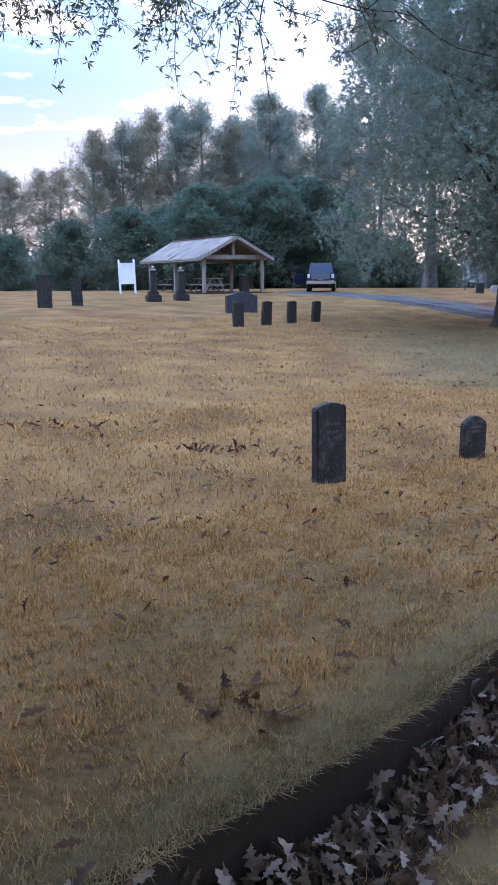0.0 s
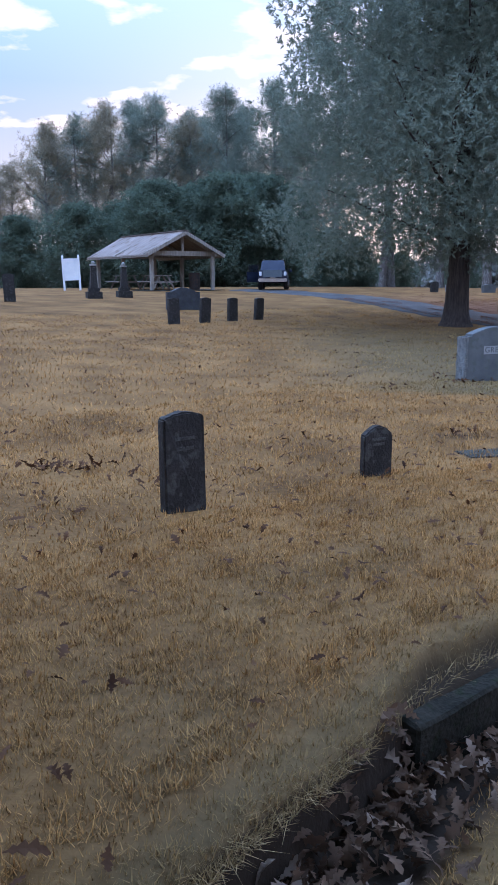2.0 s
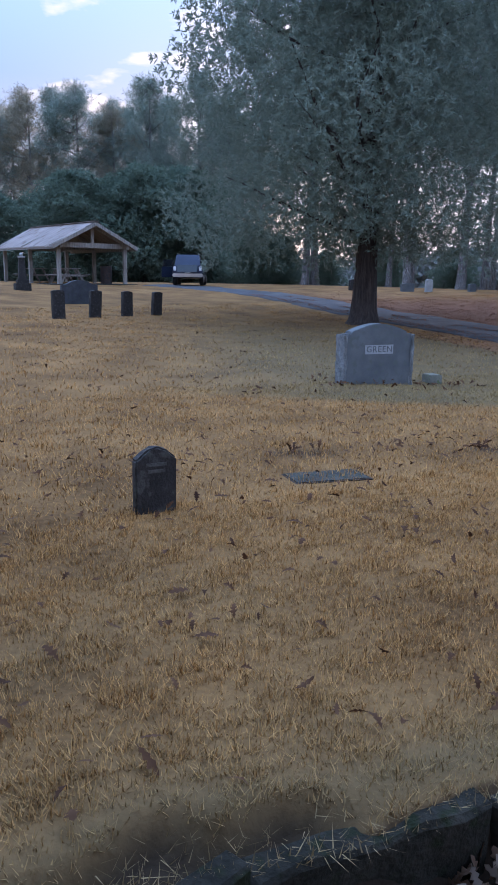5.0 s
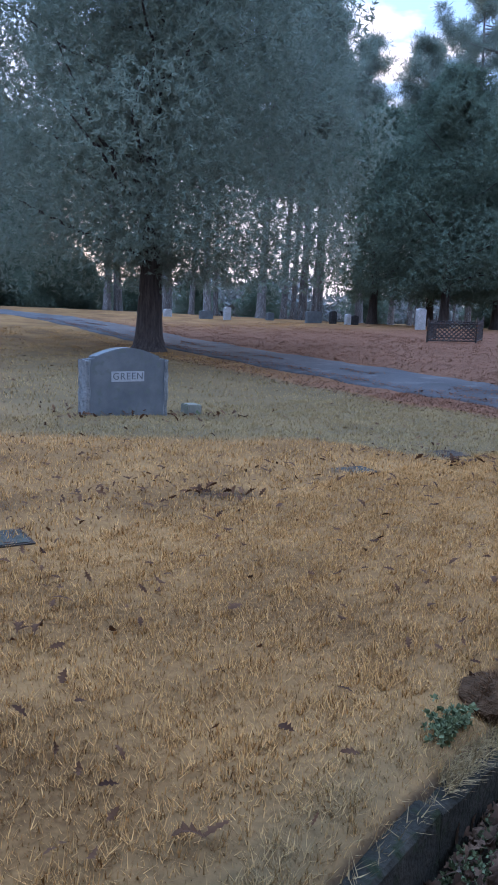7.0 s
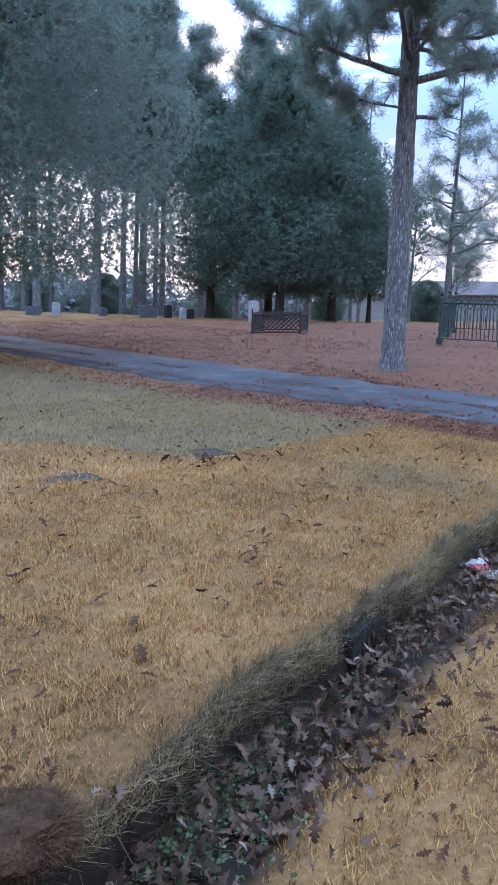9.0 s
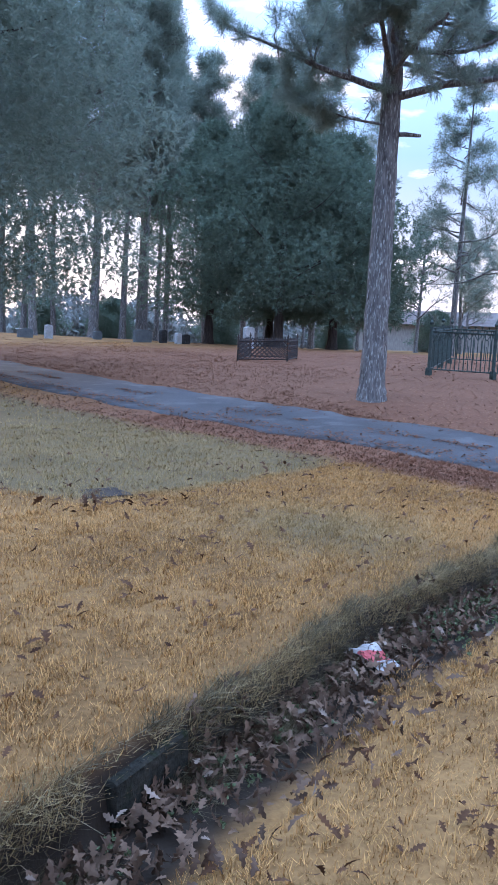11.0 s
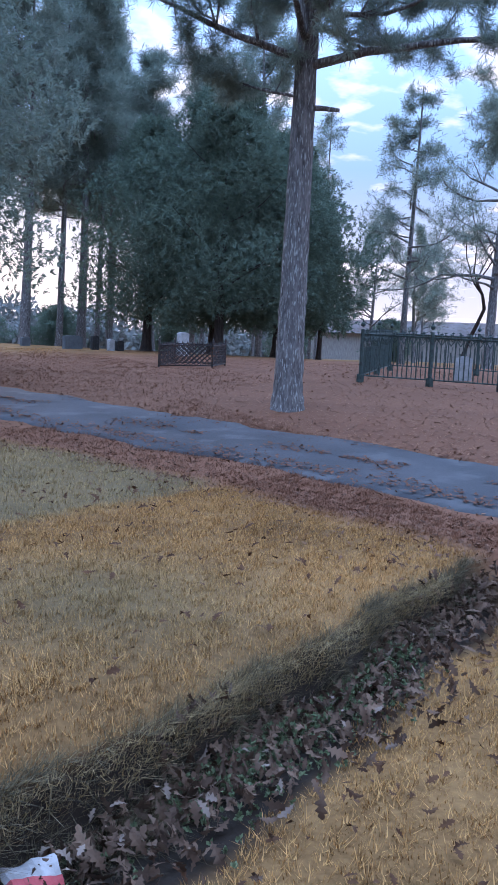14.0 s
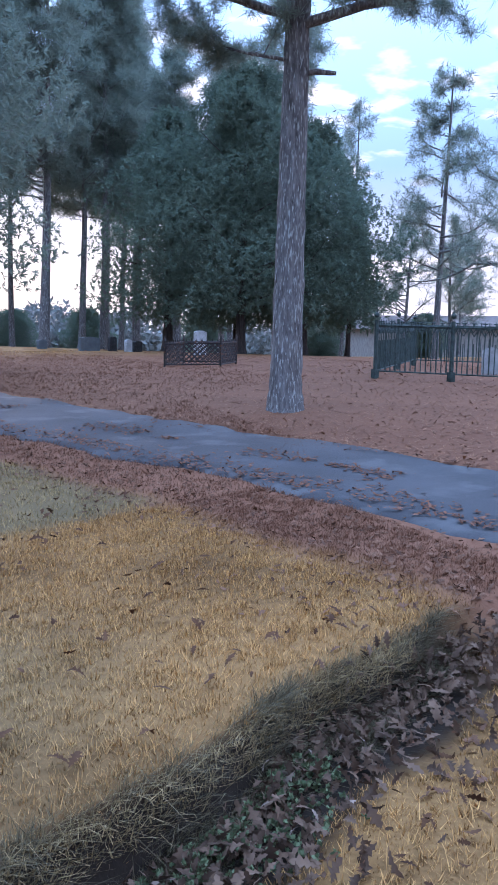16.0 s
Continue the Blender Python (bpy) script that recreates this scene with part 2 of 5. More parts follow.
def np_mesh(name, verts, faces, smooth=False):
    """A mesh from arrays: verts (n, 3), faces (m, 3) or (m, 4)."""
    me = bpy.data.meshes.new(name)
    verts, faces = np.asarray(verts, np.float32), np.asarray(faces, np.int32)
    k = faces.shape[1]
    me.vertices.add(len(verts)); me.loops.add(faces.size); me.polygons.add(len(faces))
    me.vertices.foreach_set("co", verts.ravel())
    me.loops.foreach_set("vertex_index", faces.ravel())
    me.polygons.foreach_set("loop_start", np.arange(0, faces.size, k, dtype=np.int32))
    me.polygons.foreach_set("loop_total", np.full(len(faces), k, np.int32))
    me.polygons.foreach_set("use_smooth", np.full(len(faces), smooth, bool))
    me.update(calc_edges=True)
    return me


def thing(name, m, label, category, group=""):
    ob = new(name)
    ob.matrix_world = m
    ob.empty_display_size = 0.1
    return tagged(ob, label, category, group)


def box(bm, size, at=(0, 0, 0), bevel=0.0, turn=None):
    m = Matrix.Translation(at) @ (turn or Matrix.Identity(4)) @ Matrix.Diagonal((*size, 1))
    made = bmesh.ops.create_cube(bm, size=1, matrix=m)
    if bevel:
        edges = list({e for v in made["verts"] for e in v.link_edges})
        bmesh.ops.bevel(bm, geom=edges, offset=bevel, segments=2, affect="EDGES")
    return bm


def boxed(size, at=(0, 0, 0), bevel=0.0, turn=None):
    return box(bmesh.new(), size, at, bevel, turn)


def beam(bm, a, b, w, h):
    """A squared timber or bar from a to b."""
    a, b = Vector(a), Vector(b)
    q = (b - a).to_track_quat("X", "Z").to_matrix().to_4x4()
    return box(bm, ((b - a).length, w, h), (a + b) / 2, 0, q)


def tube(pts, radii, sides=8, wobble=0.0, rng=None, closed_top=True):
    """Verts and quads of a tapered tube along pts."""
    pts = np.asarray(pts, float)
    n = len(pts)
    tang = np.gradient(pts, axis=0)
    tang /= np.linalg.norm(tang, axis=1)[:, None] + 1e-9
    ref = np.where(np.abs(tang[:, 2:3]) > 0.9, np.array([[1.0, 0, 0]]), np.array([[0, 0, 1.0]]))
    u = np.cross(tang, ref); u /= np.linalg.norm(u, axis=1)[:, None]
    v = np.cross(tang, u)
    a = np.linspace(0, 2 * np.pi, sides, endpoint=False)
    r = np.asarray(radii, float)[:, None] * np.ones((1, sides))
    if wobble and rng is not None:
        r = r * (1 + wobble * rng.normal(size=(n, sides)))
    V = pts[:, None] + (u[:, None] * np.cos(a)[None, :, None] + v[:, None] * np.sin(a)[None, :, None]) * r[..., None]
    V = V.reshape(-1, 3)
    i, j = np.meshgrid(np.arange(n - 1), np.arange(sides), indexing="ij")
    i, j = i.ravel(), j.ravel()
    k = (j + 1) % sides
    F = np.stack([i * sides + j, i * sides + k, (i + 1) * sides + k, (i + 1) * sides + j], 1)
    return V, F


def join_tubes(tubes):
    Vs, Fs, o = [], [], 0
    for V, F in tubes:
        Vs.append(V); Fs.append(F + o); o += len(V)
    return np.concatenate(Vs), np.concatenate(Fs)


def rand_dirs(rng, n):
    d = rng.normal(size=(n, 3))
    return d / np.linalg.norm(d, axis=1)[:, None]


def sprays(rng, centres, length, width, n_each, hang=0.0, out=None):
    """Small pointed leaf sprays, n_each round every centre, as kite-shaped quads."""
    c = np.repeat(centres, n_each, axis=0)
    d = rand_dirs(rng, len(c))
    if out is not None:
        d = d * 0.8 + np.repeat(out, n_each, axis=0) * 0.7
    d[:, 2] -= hang
    d /= np.linalg.norm(d, axis=1)[:, None]
    side = np.cross(d, rand_dirs(rng, len(c)))
    side /= np.linalg.norm(side, axis=1)[:, None] + 1e-9
    L = length * rng.uniform(0.55, 1.3, len(c))[:, None]
    W = width * rng.uniform(0.6, 1.3, len(c))[:, None]
    V = np.stack([c, c + d * L * 0.45 + side * W, c + d * L, c + d * L * 0.55 - side * W], 1).reshape(-1, 3)
    return V, np.arange(len(V)).reshape(-1, 4)


# ---- the lie of the land ----
COARSE = np.array([0.1, 0.11, 0.1, 0.3, 0.22, 0.31, 0.29, 0.1, 0.14, -0.04, 0.5, 0.12, -0.04, 0.2, -0.1, 0.07, -0.15, -0.04, 0.25, 0.2, 0.21, -0.37, -0.4, -0.07, -0.18, 0.27, 0.25, -0.01, -0.24, -0.43, 0.35, 0.43, 0.14, 0.02, -0.16, -0.06, -0.15, 0.09, -0.15, -0.15, 0.14, 0.02, 0.0, 0.02, 0.12, 0.18, 0.35, 0.27, 0.08])
FINE = np.array([0.44, -0.03, 0.03, 0.06, -0.04, -0.08, 0.12, -0.11, 0.02, -0.14, 0.02, -0.1, -0.11, 0.08, 0.29, -0.23, 0.03, -0.22, -0.09, -0.09, -0.2, -0.44, -0.07, -0.17, 0.06, 0.08, -0.05, 0.21, 0.32, 0.07])
AT_COARSE = np.array([(a, b) for a in range(-30, 61, 15) for b in range(-15, 76, 15)], float)
AT_FINE = np.array([(a, b) for a in range(-2, 19, 5) for b in range(2, 29, 5)], float)


def lawn(x, y):
    """Height of the turf, as broad and small swells."""
    x, y = np.broadcast_arrays(np.asarray(x, float), np.asarray(y, float))
    z = np.full(x.shape, 0.2)
    for (cx, cy), a in zip(AT_COARSE, COARSE):
        z += a * np.exp(-((x - cx) ** 2 + (y - cy) ** 2) / 338.0)
    for (cx, cy), a in zip(AT_FINE, FINE):
        z += 0.5 * a * np.exp(-((x - cx) ** 2 + (y - cy) ** 2) / 40.5)
    return z


def smooth(a, b, x):
    t = np.clip((np.asarray(x, float) - a) / (b - a), 0, 1)
    return t * t * (3 - 2 * t)


def edge(x):
    """Plan line of the old kerb along the upper lawn."""
    x = np.asarray(x, float)
    q = np.clip(x, -1.5, 13)
    bulge = sum(a * np.exp(-((q - c) / w) ** 2) for a, c, w in ((0.65, 1.95, 0.7), (0.13, 0.95, 0.45), (0.13, 3.05, 0.4), (0.09, 4.5, 0.5)))
    return 2.399 + 0.8333 * q - 0.01792 * q * q + 0.62 * (x - q) + 0.03 * np.sin(q * 2.3) + 0.02 * np.sin(q * 5.1 + 1) + bulge


def hollow(x, s):
    """Where the turf has sunk away behind the bare kerb."""
    return smooth(1.45, 1.65, x) * (1 - smooth(2.5, 2.8, x)) * (1 - smooth(0.07, 0.14, s + 0.03 * np.sin(x * 17)))


def ripple(x, y):
    return 0.012 * np.sin(x * 2.1 + 0.7 * y) * np.sin(y * 1.7 - 0.4 * x) + 0.006 * np.sin(x * 5.3 + 1) * np.sin(y * 6.1)


def ground(x, y):
    """Height of the ground: upper lawn, the gutter at the kerb's foot and the lower grass."""
    x, y = np.broadcast_arrays(np.asarray(x, float), np.asarray(y, float))
    s = (y - edge(x)) * 0.85
    fade = 1 - smooth(11.6, 13.2, x)
    up = lawn(x, y) - 0.05 * fade * np.exp(-np.clip(s, 0, 9) / 0.12)
    rim = lawn(x, edge(x))
    gutter = 0.30 - 0.07 * smooth(0.32, 0.75, -s)
    low = rim - gutter * fade
    up = up - 0.10 * hollow(x, s)
    k = smooth(-0.07, 0.0, s)
    return low * (1 - k) + up * k + ripple(x, y)


def gz(x, y):
    return float(ground(x, y))


ROAD_LINE = [(2.0, 45.0), (4.0, 41.5), (6.4, 37.3), (8.1, 32.5), (9.4, 28.2), (10.7, 23.7), (12.1, 19.4), (13.1, 16.6), (14.1, 13.8), (14.9, 10.9), (15.3, 7.0), (15.5, 0.0), (15.5, -12.0), (14.0, -30.0)]


def road_x(y):
    q = np.array(ROAD_LINE)[::-1]
    return np.interp(y, q[:, 1], q[:, 0])


def zones(x, y):
    """Where the turf is green, where pine straw lies, where soil is bare and the step's face is painted with shade:
    three weights.
    """
    wob = 0.5 * np.sin(x * 1.3 + y * 0.6) + 0.3 * np.sin(y * 2.2 - x * 0.9)
    off = x - road_x(y)
    s = (y - edge(x)) * 0.85
    straw = smooth(-0.6, 0.4, off + 0.4 * wob) * (1 - smooth(30, 40, y))
    verge = smooth(-2.85, -2.35, off + 0.3 * wob) * (1 - smooth(17, 24, y)) * smooth(-8, 4, y)
    straw = np.maximum(straw, verge)
    bound = 12.2 - 1.3 * smooth(6.8, 8.2, x) + 0.55 * np.clip(x - 8.2, 0, 9)
    green = (1 - smooth(-2.6, -2.2, off + 0.3 * wob)) * smooth(1.0, 5.0, x) * smooth(-0.2, 0.25, y - bound + 0.18 * wob) * (1 - smooth(20, 30, y)) * 0.72
    patch = 0.5 + 0.5 * np.sin(x * 3.7 + 1.3 * np.sin(y * 2.9)) * np.sin(y * 3.3 + 1.1 * np.sin(x * 2.3))
    green = np.maximum(green, 0.3 * patch * (1 - smooth(2.0, 4.0, x)) * (1 - smooth(0.6, 2.4, s)))
    green = np.maximum(green, 0.6 * np.exp(-((s - 0.1) / 0.17) ** 2) * (1 - smooth(3.5, 6.5, x)))
    green = np.maximum(green, 0.5 * (1 - smooth(3.0, 5.5, x)) * smooth(0.3, 0.6, -s))
    green = np.maximum(green, 0.6 * np.exp(-((x - 9.6) ** 2 + (y - 9.9) ** 2) / 0.7))
    # gutter earth, drawn up the step's face to paint shade under overhanging grass
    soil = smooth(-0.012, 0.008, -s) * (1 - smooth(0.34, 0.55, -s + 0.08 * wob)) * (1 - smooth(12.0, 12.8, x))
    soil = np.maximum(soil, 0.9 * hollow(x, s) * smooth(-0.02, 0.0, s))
    for px, py, pr in ((3.32, 9.26, 0.32), (5.15, 9.62, 0.32), (6.62, 10.4, 0.3)):
        soil = np.maximum(soil, 0.8 * np.exp(-(((x - px) / pr) ** 2 + ((y - py) / (pr * 0.45)) ** 2) ** 2))
    return green, straw * (1 - green), soil


def paint_zones(me, x, y, bare=1.0):
    for name, w in zip(("green", "straw", "soil"), zones(x, y)):
        me.attributes.new(name, "FLOAT", "POINT").data.foreach_set("value", np.ascontiguousarray(w * (bare if name == "soil" else 1.0), np.float32))

# ---- ground, road ----


def build_ground():
    def steps(lo, hi, fine, far, growth=1.16):
        mid = list(np.arange(lo, hi + 1e-6, fine))
        d, a, b = fine, [], []
        p = lo
        while p > -far:
            d *= growth; p -= d; a.append(p)
        d, p = fine, hi
        while p < far:
            d *= growth; p += d; b.append(p)
        return np.array(a[::-1] + mid + b)
    xs = steps(-2.0, 13.0, 0.07, 2500)
    ss = np.concatenate([steps(-3.0, -0.7, 0.07, 2500)[:-60], np.arange(-0.7, 0.3, 0.025), steps(0.3, 9, 0.09, 2500)[60:]])
    ss = np.unique(np.round(ss, 4))
    X, S = np.meshgrid(xs, ss, indexing="ij")
    Y = edge(X) + S
    Z = ground(X, Y)
    V = np.stack([X, Y, Z], -1).reshape(-1, 3)
    n, m = X.shape
    i, j = np.meshgrid(np.arange(n - 1), np.arange(m - 1), indexing="ij")
    i, j = i.ravel(), j.ravel()
    F = np.stack([i * m + j, (i + 1) * m + j, (i + 1) * m + j + 1, i * m + j + 1], 1)
    me = np_mesh("ground", V, F, True)
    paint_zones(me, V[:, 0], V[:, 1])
    ob = part_mesh("ground", me, M_GROUND)
    tagged(ob, "dry winter lawn of tan grass stepping down to a gutter", "ground", kind="structure")


build_ground()


def line_points(pts, step):
    p = np.array(pts, float)
    d = np.concatenate([[0], np.cumsum(np.hypot(*np.diff(p, axis=0).T))])
    t = np.arange(0, d[-1], step)
    q = np.stack([np.interp(t, d, p[:, 0]), np.interp(t, d, p[:, 1])], 1)
    k = np.ones(9) / 9
    pad = np.pad(q, ((4, 4), (0, 0)), mode="edge")
    return np.stack([np.convolve(pad[:, c], k, "valid") for c in (0, 1)], 1)


def build_road():
    q = line_points(ROAD_LINE, 0.4)
    tan = np.gradient(q, axis=0); tan /= np.linalg.norm(tan, axis=1)[:, None]
    nor = np.stack([-tan[:, 1], tan[:, 0]], 1)
    offs = np.array([-1.12, -1.06, -0.96, -0.4, 0.15, 0.7, 1.26, 1.36, 1.42])
    rise = np.array([-0.05, 0.0, 0.028, 0.036, 0.04, 0.036, 0.028, 0.0, -0.05])
    rng = np.random.default_rng(3)
    jig = np.zeros((len(q), len(offs)))
    jig[:, :3] = jig[:, -3:] = np.convolve(rng.normal(0, 0.16, len(q)), np.ones(3) / 3, "same")[:, None]
    P = q[:, None] + nor[:, None] * (offs[None] + jig)[..., None]
    Z = ground(P[..., 0], P[..., 1]) + rise[None]
    V = np.concatenate([P, Z[..., None]], -1).reshape(-1, 3)
    n, m = len(q), len(offs)
    i, j = np.meshgrid(np.arange(n - 1), np.arange(m - 1), indexing="ij")
    i, j = i.ravel(), j.ravel()
    F = np.stack([i * m + j, i * m + j + 1, (i + 1) * m + j + 1, (i + 1) * m + j], 1)
    ob = part_mesh("road", np_mesh("road", V, F, True), M_ROAD)
    tagged(ob, "narrow worn grey asphalt cemetery lane", "road", kind="structure")


build_road()


# ---- trees ----
def crown_points(rng, n, height, base, radius, lump=0.22, shell=0.55, power=1.0):
    """Points in an uneven conifer crown: radius(f) at height fraction f."""
    f = rng.uniform(0, 1, n) ** power
    a = rng.uniform(0, 2 * np.pi, n)
    lobes = 1 + lump * np.sin(3 * a + 9 * f) + lump * 0.8 * np.sin(5 * a - 17 * f + 2) + lump * 0.6 * np.sin(23 * f + 2 * a)
    r = np.array([radius(v) for v in f]) * lobes * (1 - shell * rng.uniform(0, 1, n) ** 1.4)
    z = base + f * (height - base) + (1 - f) * (0.35 * np.sin(3 * a + 1) + 0.25 * np.sin(7 * a)) + rng.normal(0, 0.12, n)
    return np.stack([np.cos(a) * r, np.sin(a) * r, z], 1)


def trunk_tube(rng, height, r0, r1, flare=1.5, lean=0.15, sides=14, rings=22, wob=0.03):
    t = np.linspace(0, 1, rings) ** 1.5
    z = t * height - 0.12 * (t == 0)
    x = lean * np.sin(t * 2.2) ; y = lean * 0.6 * np.sin(t * 3.1 + 0.5) - lean * 0.6 * np.sin(0.5)
    r = r0 + (r1 - r0) * t + r0 * (flare - 1) * np.exp(-z / 0.28)
    return tube(np.stack([x, y, z], 1), r, sides, wob, rng)


def limb(rng, start, direction, length, r0, bend=0.25, n=8, up=0.0):
    d = np.array(direction, float); d /= np.linalg.norm(d)
    pts = [np.array(start, float)]
    for k in range(n):
        d = d + rng.normal(0, bend / n ** 0.5, 3) + np.array([0, 0, up / n])
        d /= np.linalg.norm(d)
        pts.append(pts[-1] + d * length / n)
    return np.array(pts), np.linspace(r0, r0 * 0.2, n + 1)


def cedar(label, height, base, radius, n, spray, each, trunk_r, seed, m, group="", mat=None, limbs=22, lump=0.13):
    rng = np.random.default_rng(seed)
    ob = thing("cedar_tree", m, label, "tree", group)
    tubes = [trunk_tube(rng, height * 0.92, trunk_r, 0.04, 1.45)]
    for k in range(limbs):
        f = rng.uniform(0.0, 0.8)
        a = rng.uniform(0, 2 * np.pi)
        p, r = limb(rng, (0, 0, base + 0.2 + f * (height - base)), (np.cos(a), np.sin(a), 0.25), radius(f) * 0.85, trunk_r * 0.26 * (1 - 0.7 * f), up=0.2)
        tubes.append(tube(p, r, 6))
    V, F = join_tubes(tubes)
    part_mesh("trunk", np_mesh("trunk", V, F, True), M_DARKBARK, ob)
    c = crown_points(rng, n, height, base, radius, lump, 0.95)
    out = c * np.array([1, 1, 0.0]); out /= np.linalg.norm(out, axis=1)[:, None] + 1e-6
    V, F = sprays(rng, c, spray * 1.3, spray * 0.15, each, 0.15, out)
    part_mesh("crown", np_mesh("crown", V, F), mat or M_CEDAR, ob)
    return ob


def pine(label, height, bare, spread, trunk_r, seed, m, tufts=340, tuft=0.3, group="", mat=None, whorls=26, needles=16, slim=1.0, loose=0.45):
    """A pine: bare bole, whorls of limbs that end in tufts of needles."""
    rng = np.random.default_rng(seed)
    ob = thing("pine_tree", m, label, "tree", group)
    tubes = [trunk_tube(rng, height, trunk_r, 0.03, 1.25, 0.3, 10, 16)]
    ends = []
    for k in range(whorls):
        f = (k + rng.uniform(0, 0.8)) / whorls
        z = bare + f * (height - bare) * 0.98
        ln = spread * (1 - f) ** 0.65 * rng.uniform(0.45, 1.1) * slim + 0.25
        a = rng.uniform(0, 2 * np.pi)
        p, r = limb(rng, (0, 0, z), (np.cos(a), np.sin(a), rng.uniform(-0.1, 0.45)), ln, 0.012 + 0.05 * trunk_r + 0.012 * ln, 0.45, 7, 0.35)
        tubes.append(tube(p, r, 5))
        for q in range(3):
            i = rng.integers(2, 7)
            p2, r2 = limb(rng, p[i], (p[-1] - p[0]) + rng.normal(0, 0.6 * ln, 3), ln * 0.42, r[i] * 0.7, 0.4, 4, 0.5)
            tubes.append(tube(p2, r2, 4))
            ends.append((p2[1:], ln))
        ends.append((p[3:], ln))
    V, F = join_tubes(tubes)
    part_mesh("trunk", np_mesh("trunk", V, F, True), M_BARK, ob)
    allp = np.concatenate([e[0] for e in ends])
    pick = rng.integers(0, len(allp), tufts)
    c = allp[pick] + rng.normal(0, tuft * loose, (tufts, 3))
    V, F = sprays(rng, c, tuft, tuft * 0.035, needles, -0.2)
    part_mesh("crown", np_mesh("crown", V, F), mat or M_NEEDLE, ob)
    return ob


def shrub(label, height, radius, seed, m, n=1500, leaf=0.16, mat=None, name="shrub", stems=9, each=5):
    rng = np.random.default_rng(seed)
    ob = thing(name, m, label, "shrub" if name == "shrub" else "tree")
    tubes = []
    tips = []
    for k in range(stems):
        a = rng.uniform(0, 2 * np.pi)
        p, r = limb(rng, (0, 0, -0.05), (np.cos(a) * 0.6, np.sin(a) * 0.6, 1.2), height * rng.uniform(0.6, 0.95), 0.02 + 0.008 * height, 0.5, 8)
        tubes.append(tube(p, r, 5)); tips.append(p[2:])
    V, F = join_tubes(tubes)
    part_mesh("stems", np_mesh("stems", V, F, True), M_DARKBARK, ob)
    c = crown_points(rng, n, height, 0.1, lambda f: radius * math.sin(math.pi * min(1, 0.25 + 0.75 * f)) ** 0.6 + 0.05, 0.2, 0.8)
    V, F = sprays(rng, c, leaf, leaf * 0.3, each)
    part_mesh("foliage", np_mesh("foliage", V, F), mat or M_CEDAR, ob)
    return ob


def stand(x, y, turn=0.0, sink=0.0):
    return pose(x, y, gz(x, y) - sink, 0, 0, turn)


def full_crown(r):
    return lambda f: r * (0.95 + 0.09 * math.sin(3.1 * f) - 0.85 * f ** 2.6)


cedar("broad dense dark green cedar beside the lane", 14.5, 2.1, full_crown(5.4), 46000, 0.118, 8, 0.36, 5, stand(8.05, 25.75), limbs=34)
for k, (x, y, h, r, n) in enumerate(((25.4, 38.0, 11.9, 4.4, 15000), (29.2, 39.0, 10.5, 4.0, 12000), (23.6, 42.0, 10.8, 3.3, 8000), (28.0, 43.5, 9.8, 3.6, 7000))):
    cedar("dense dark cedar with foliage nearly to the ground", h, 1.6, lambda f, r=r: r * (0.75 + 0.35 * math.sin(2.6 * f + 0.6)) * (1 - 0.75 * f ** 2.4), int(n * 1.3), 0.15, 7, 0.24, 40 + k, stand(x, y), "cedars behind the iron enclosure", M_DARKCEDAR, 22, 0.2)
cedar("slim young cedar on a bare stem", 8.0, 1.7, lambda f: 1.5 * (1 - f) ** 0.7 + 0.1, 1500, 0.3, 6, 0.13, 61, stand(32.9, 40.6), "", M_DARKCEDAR)

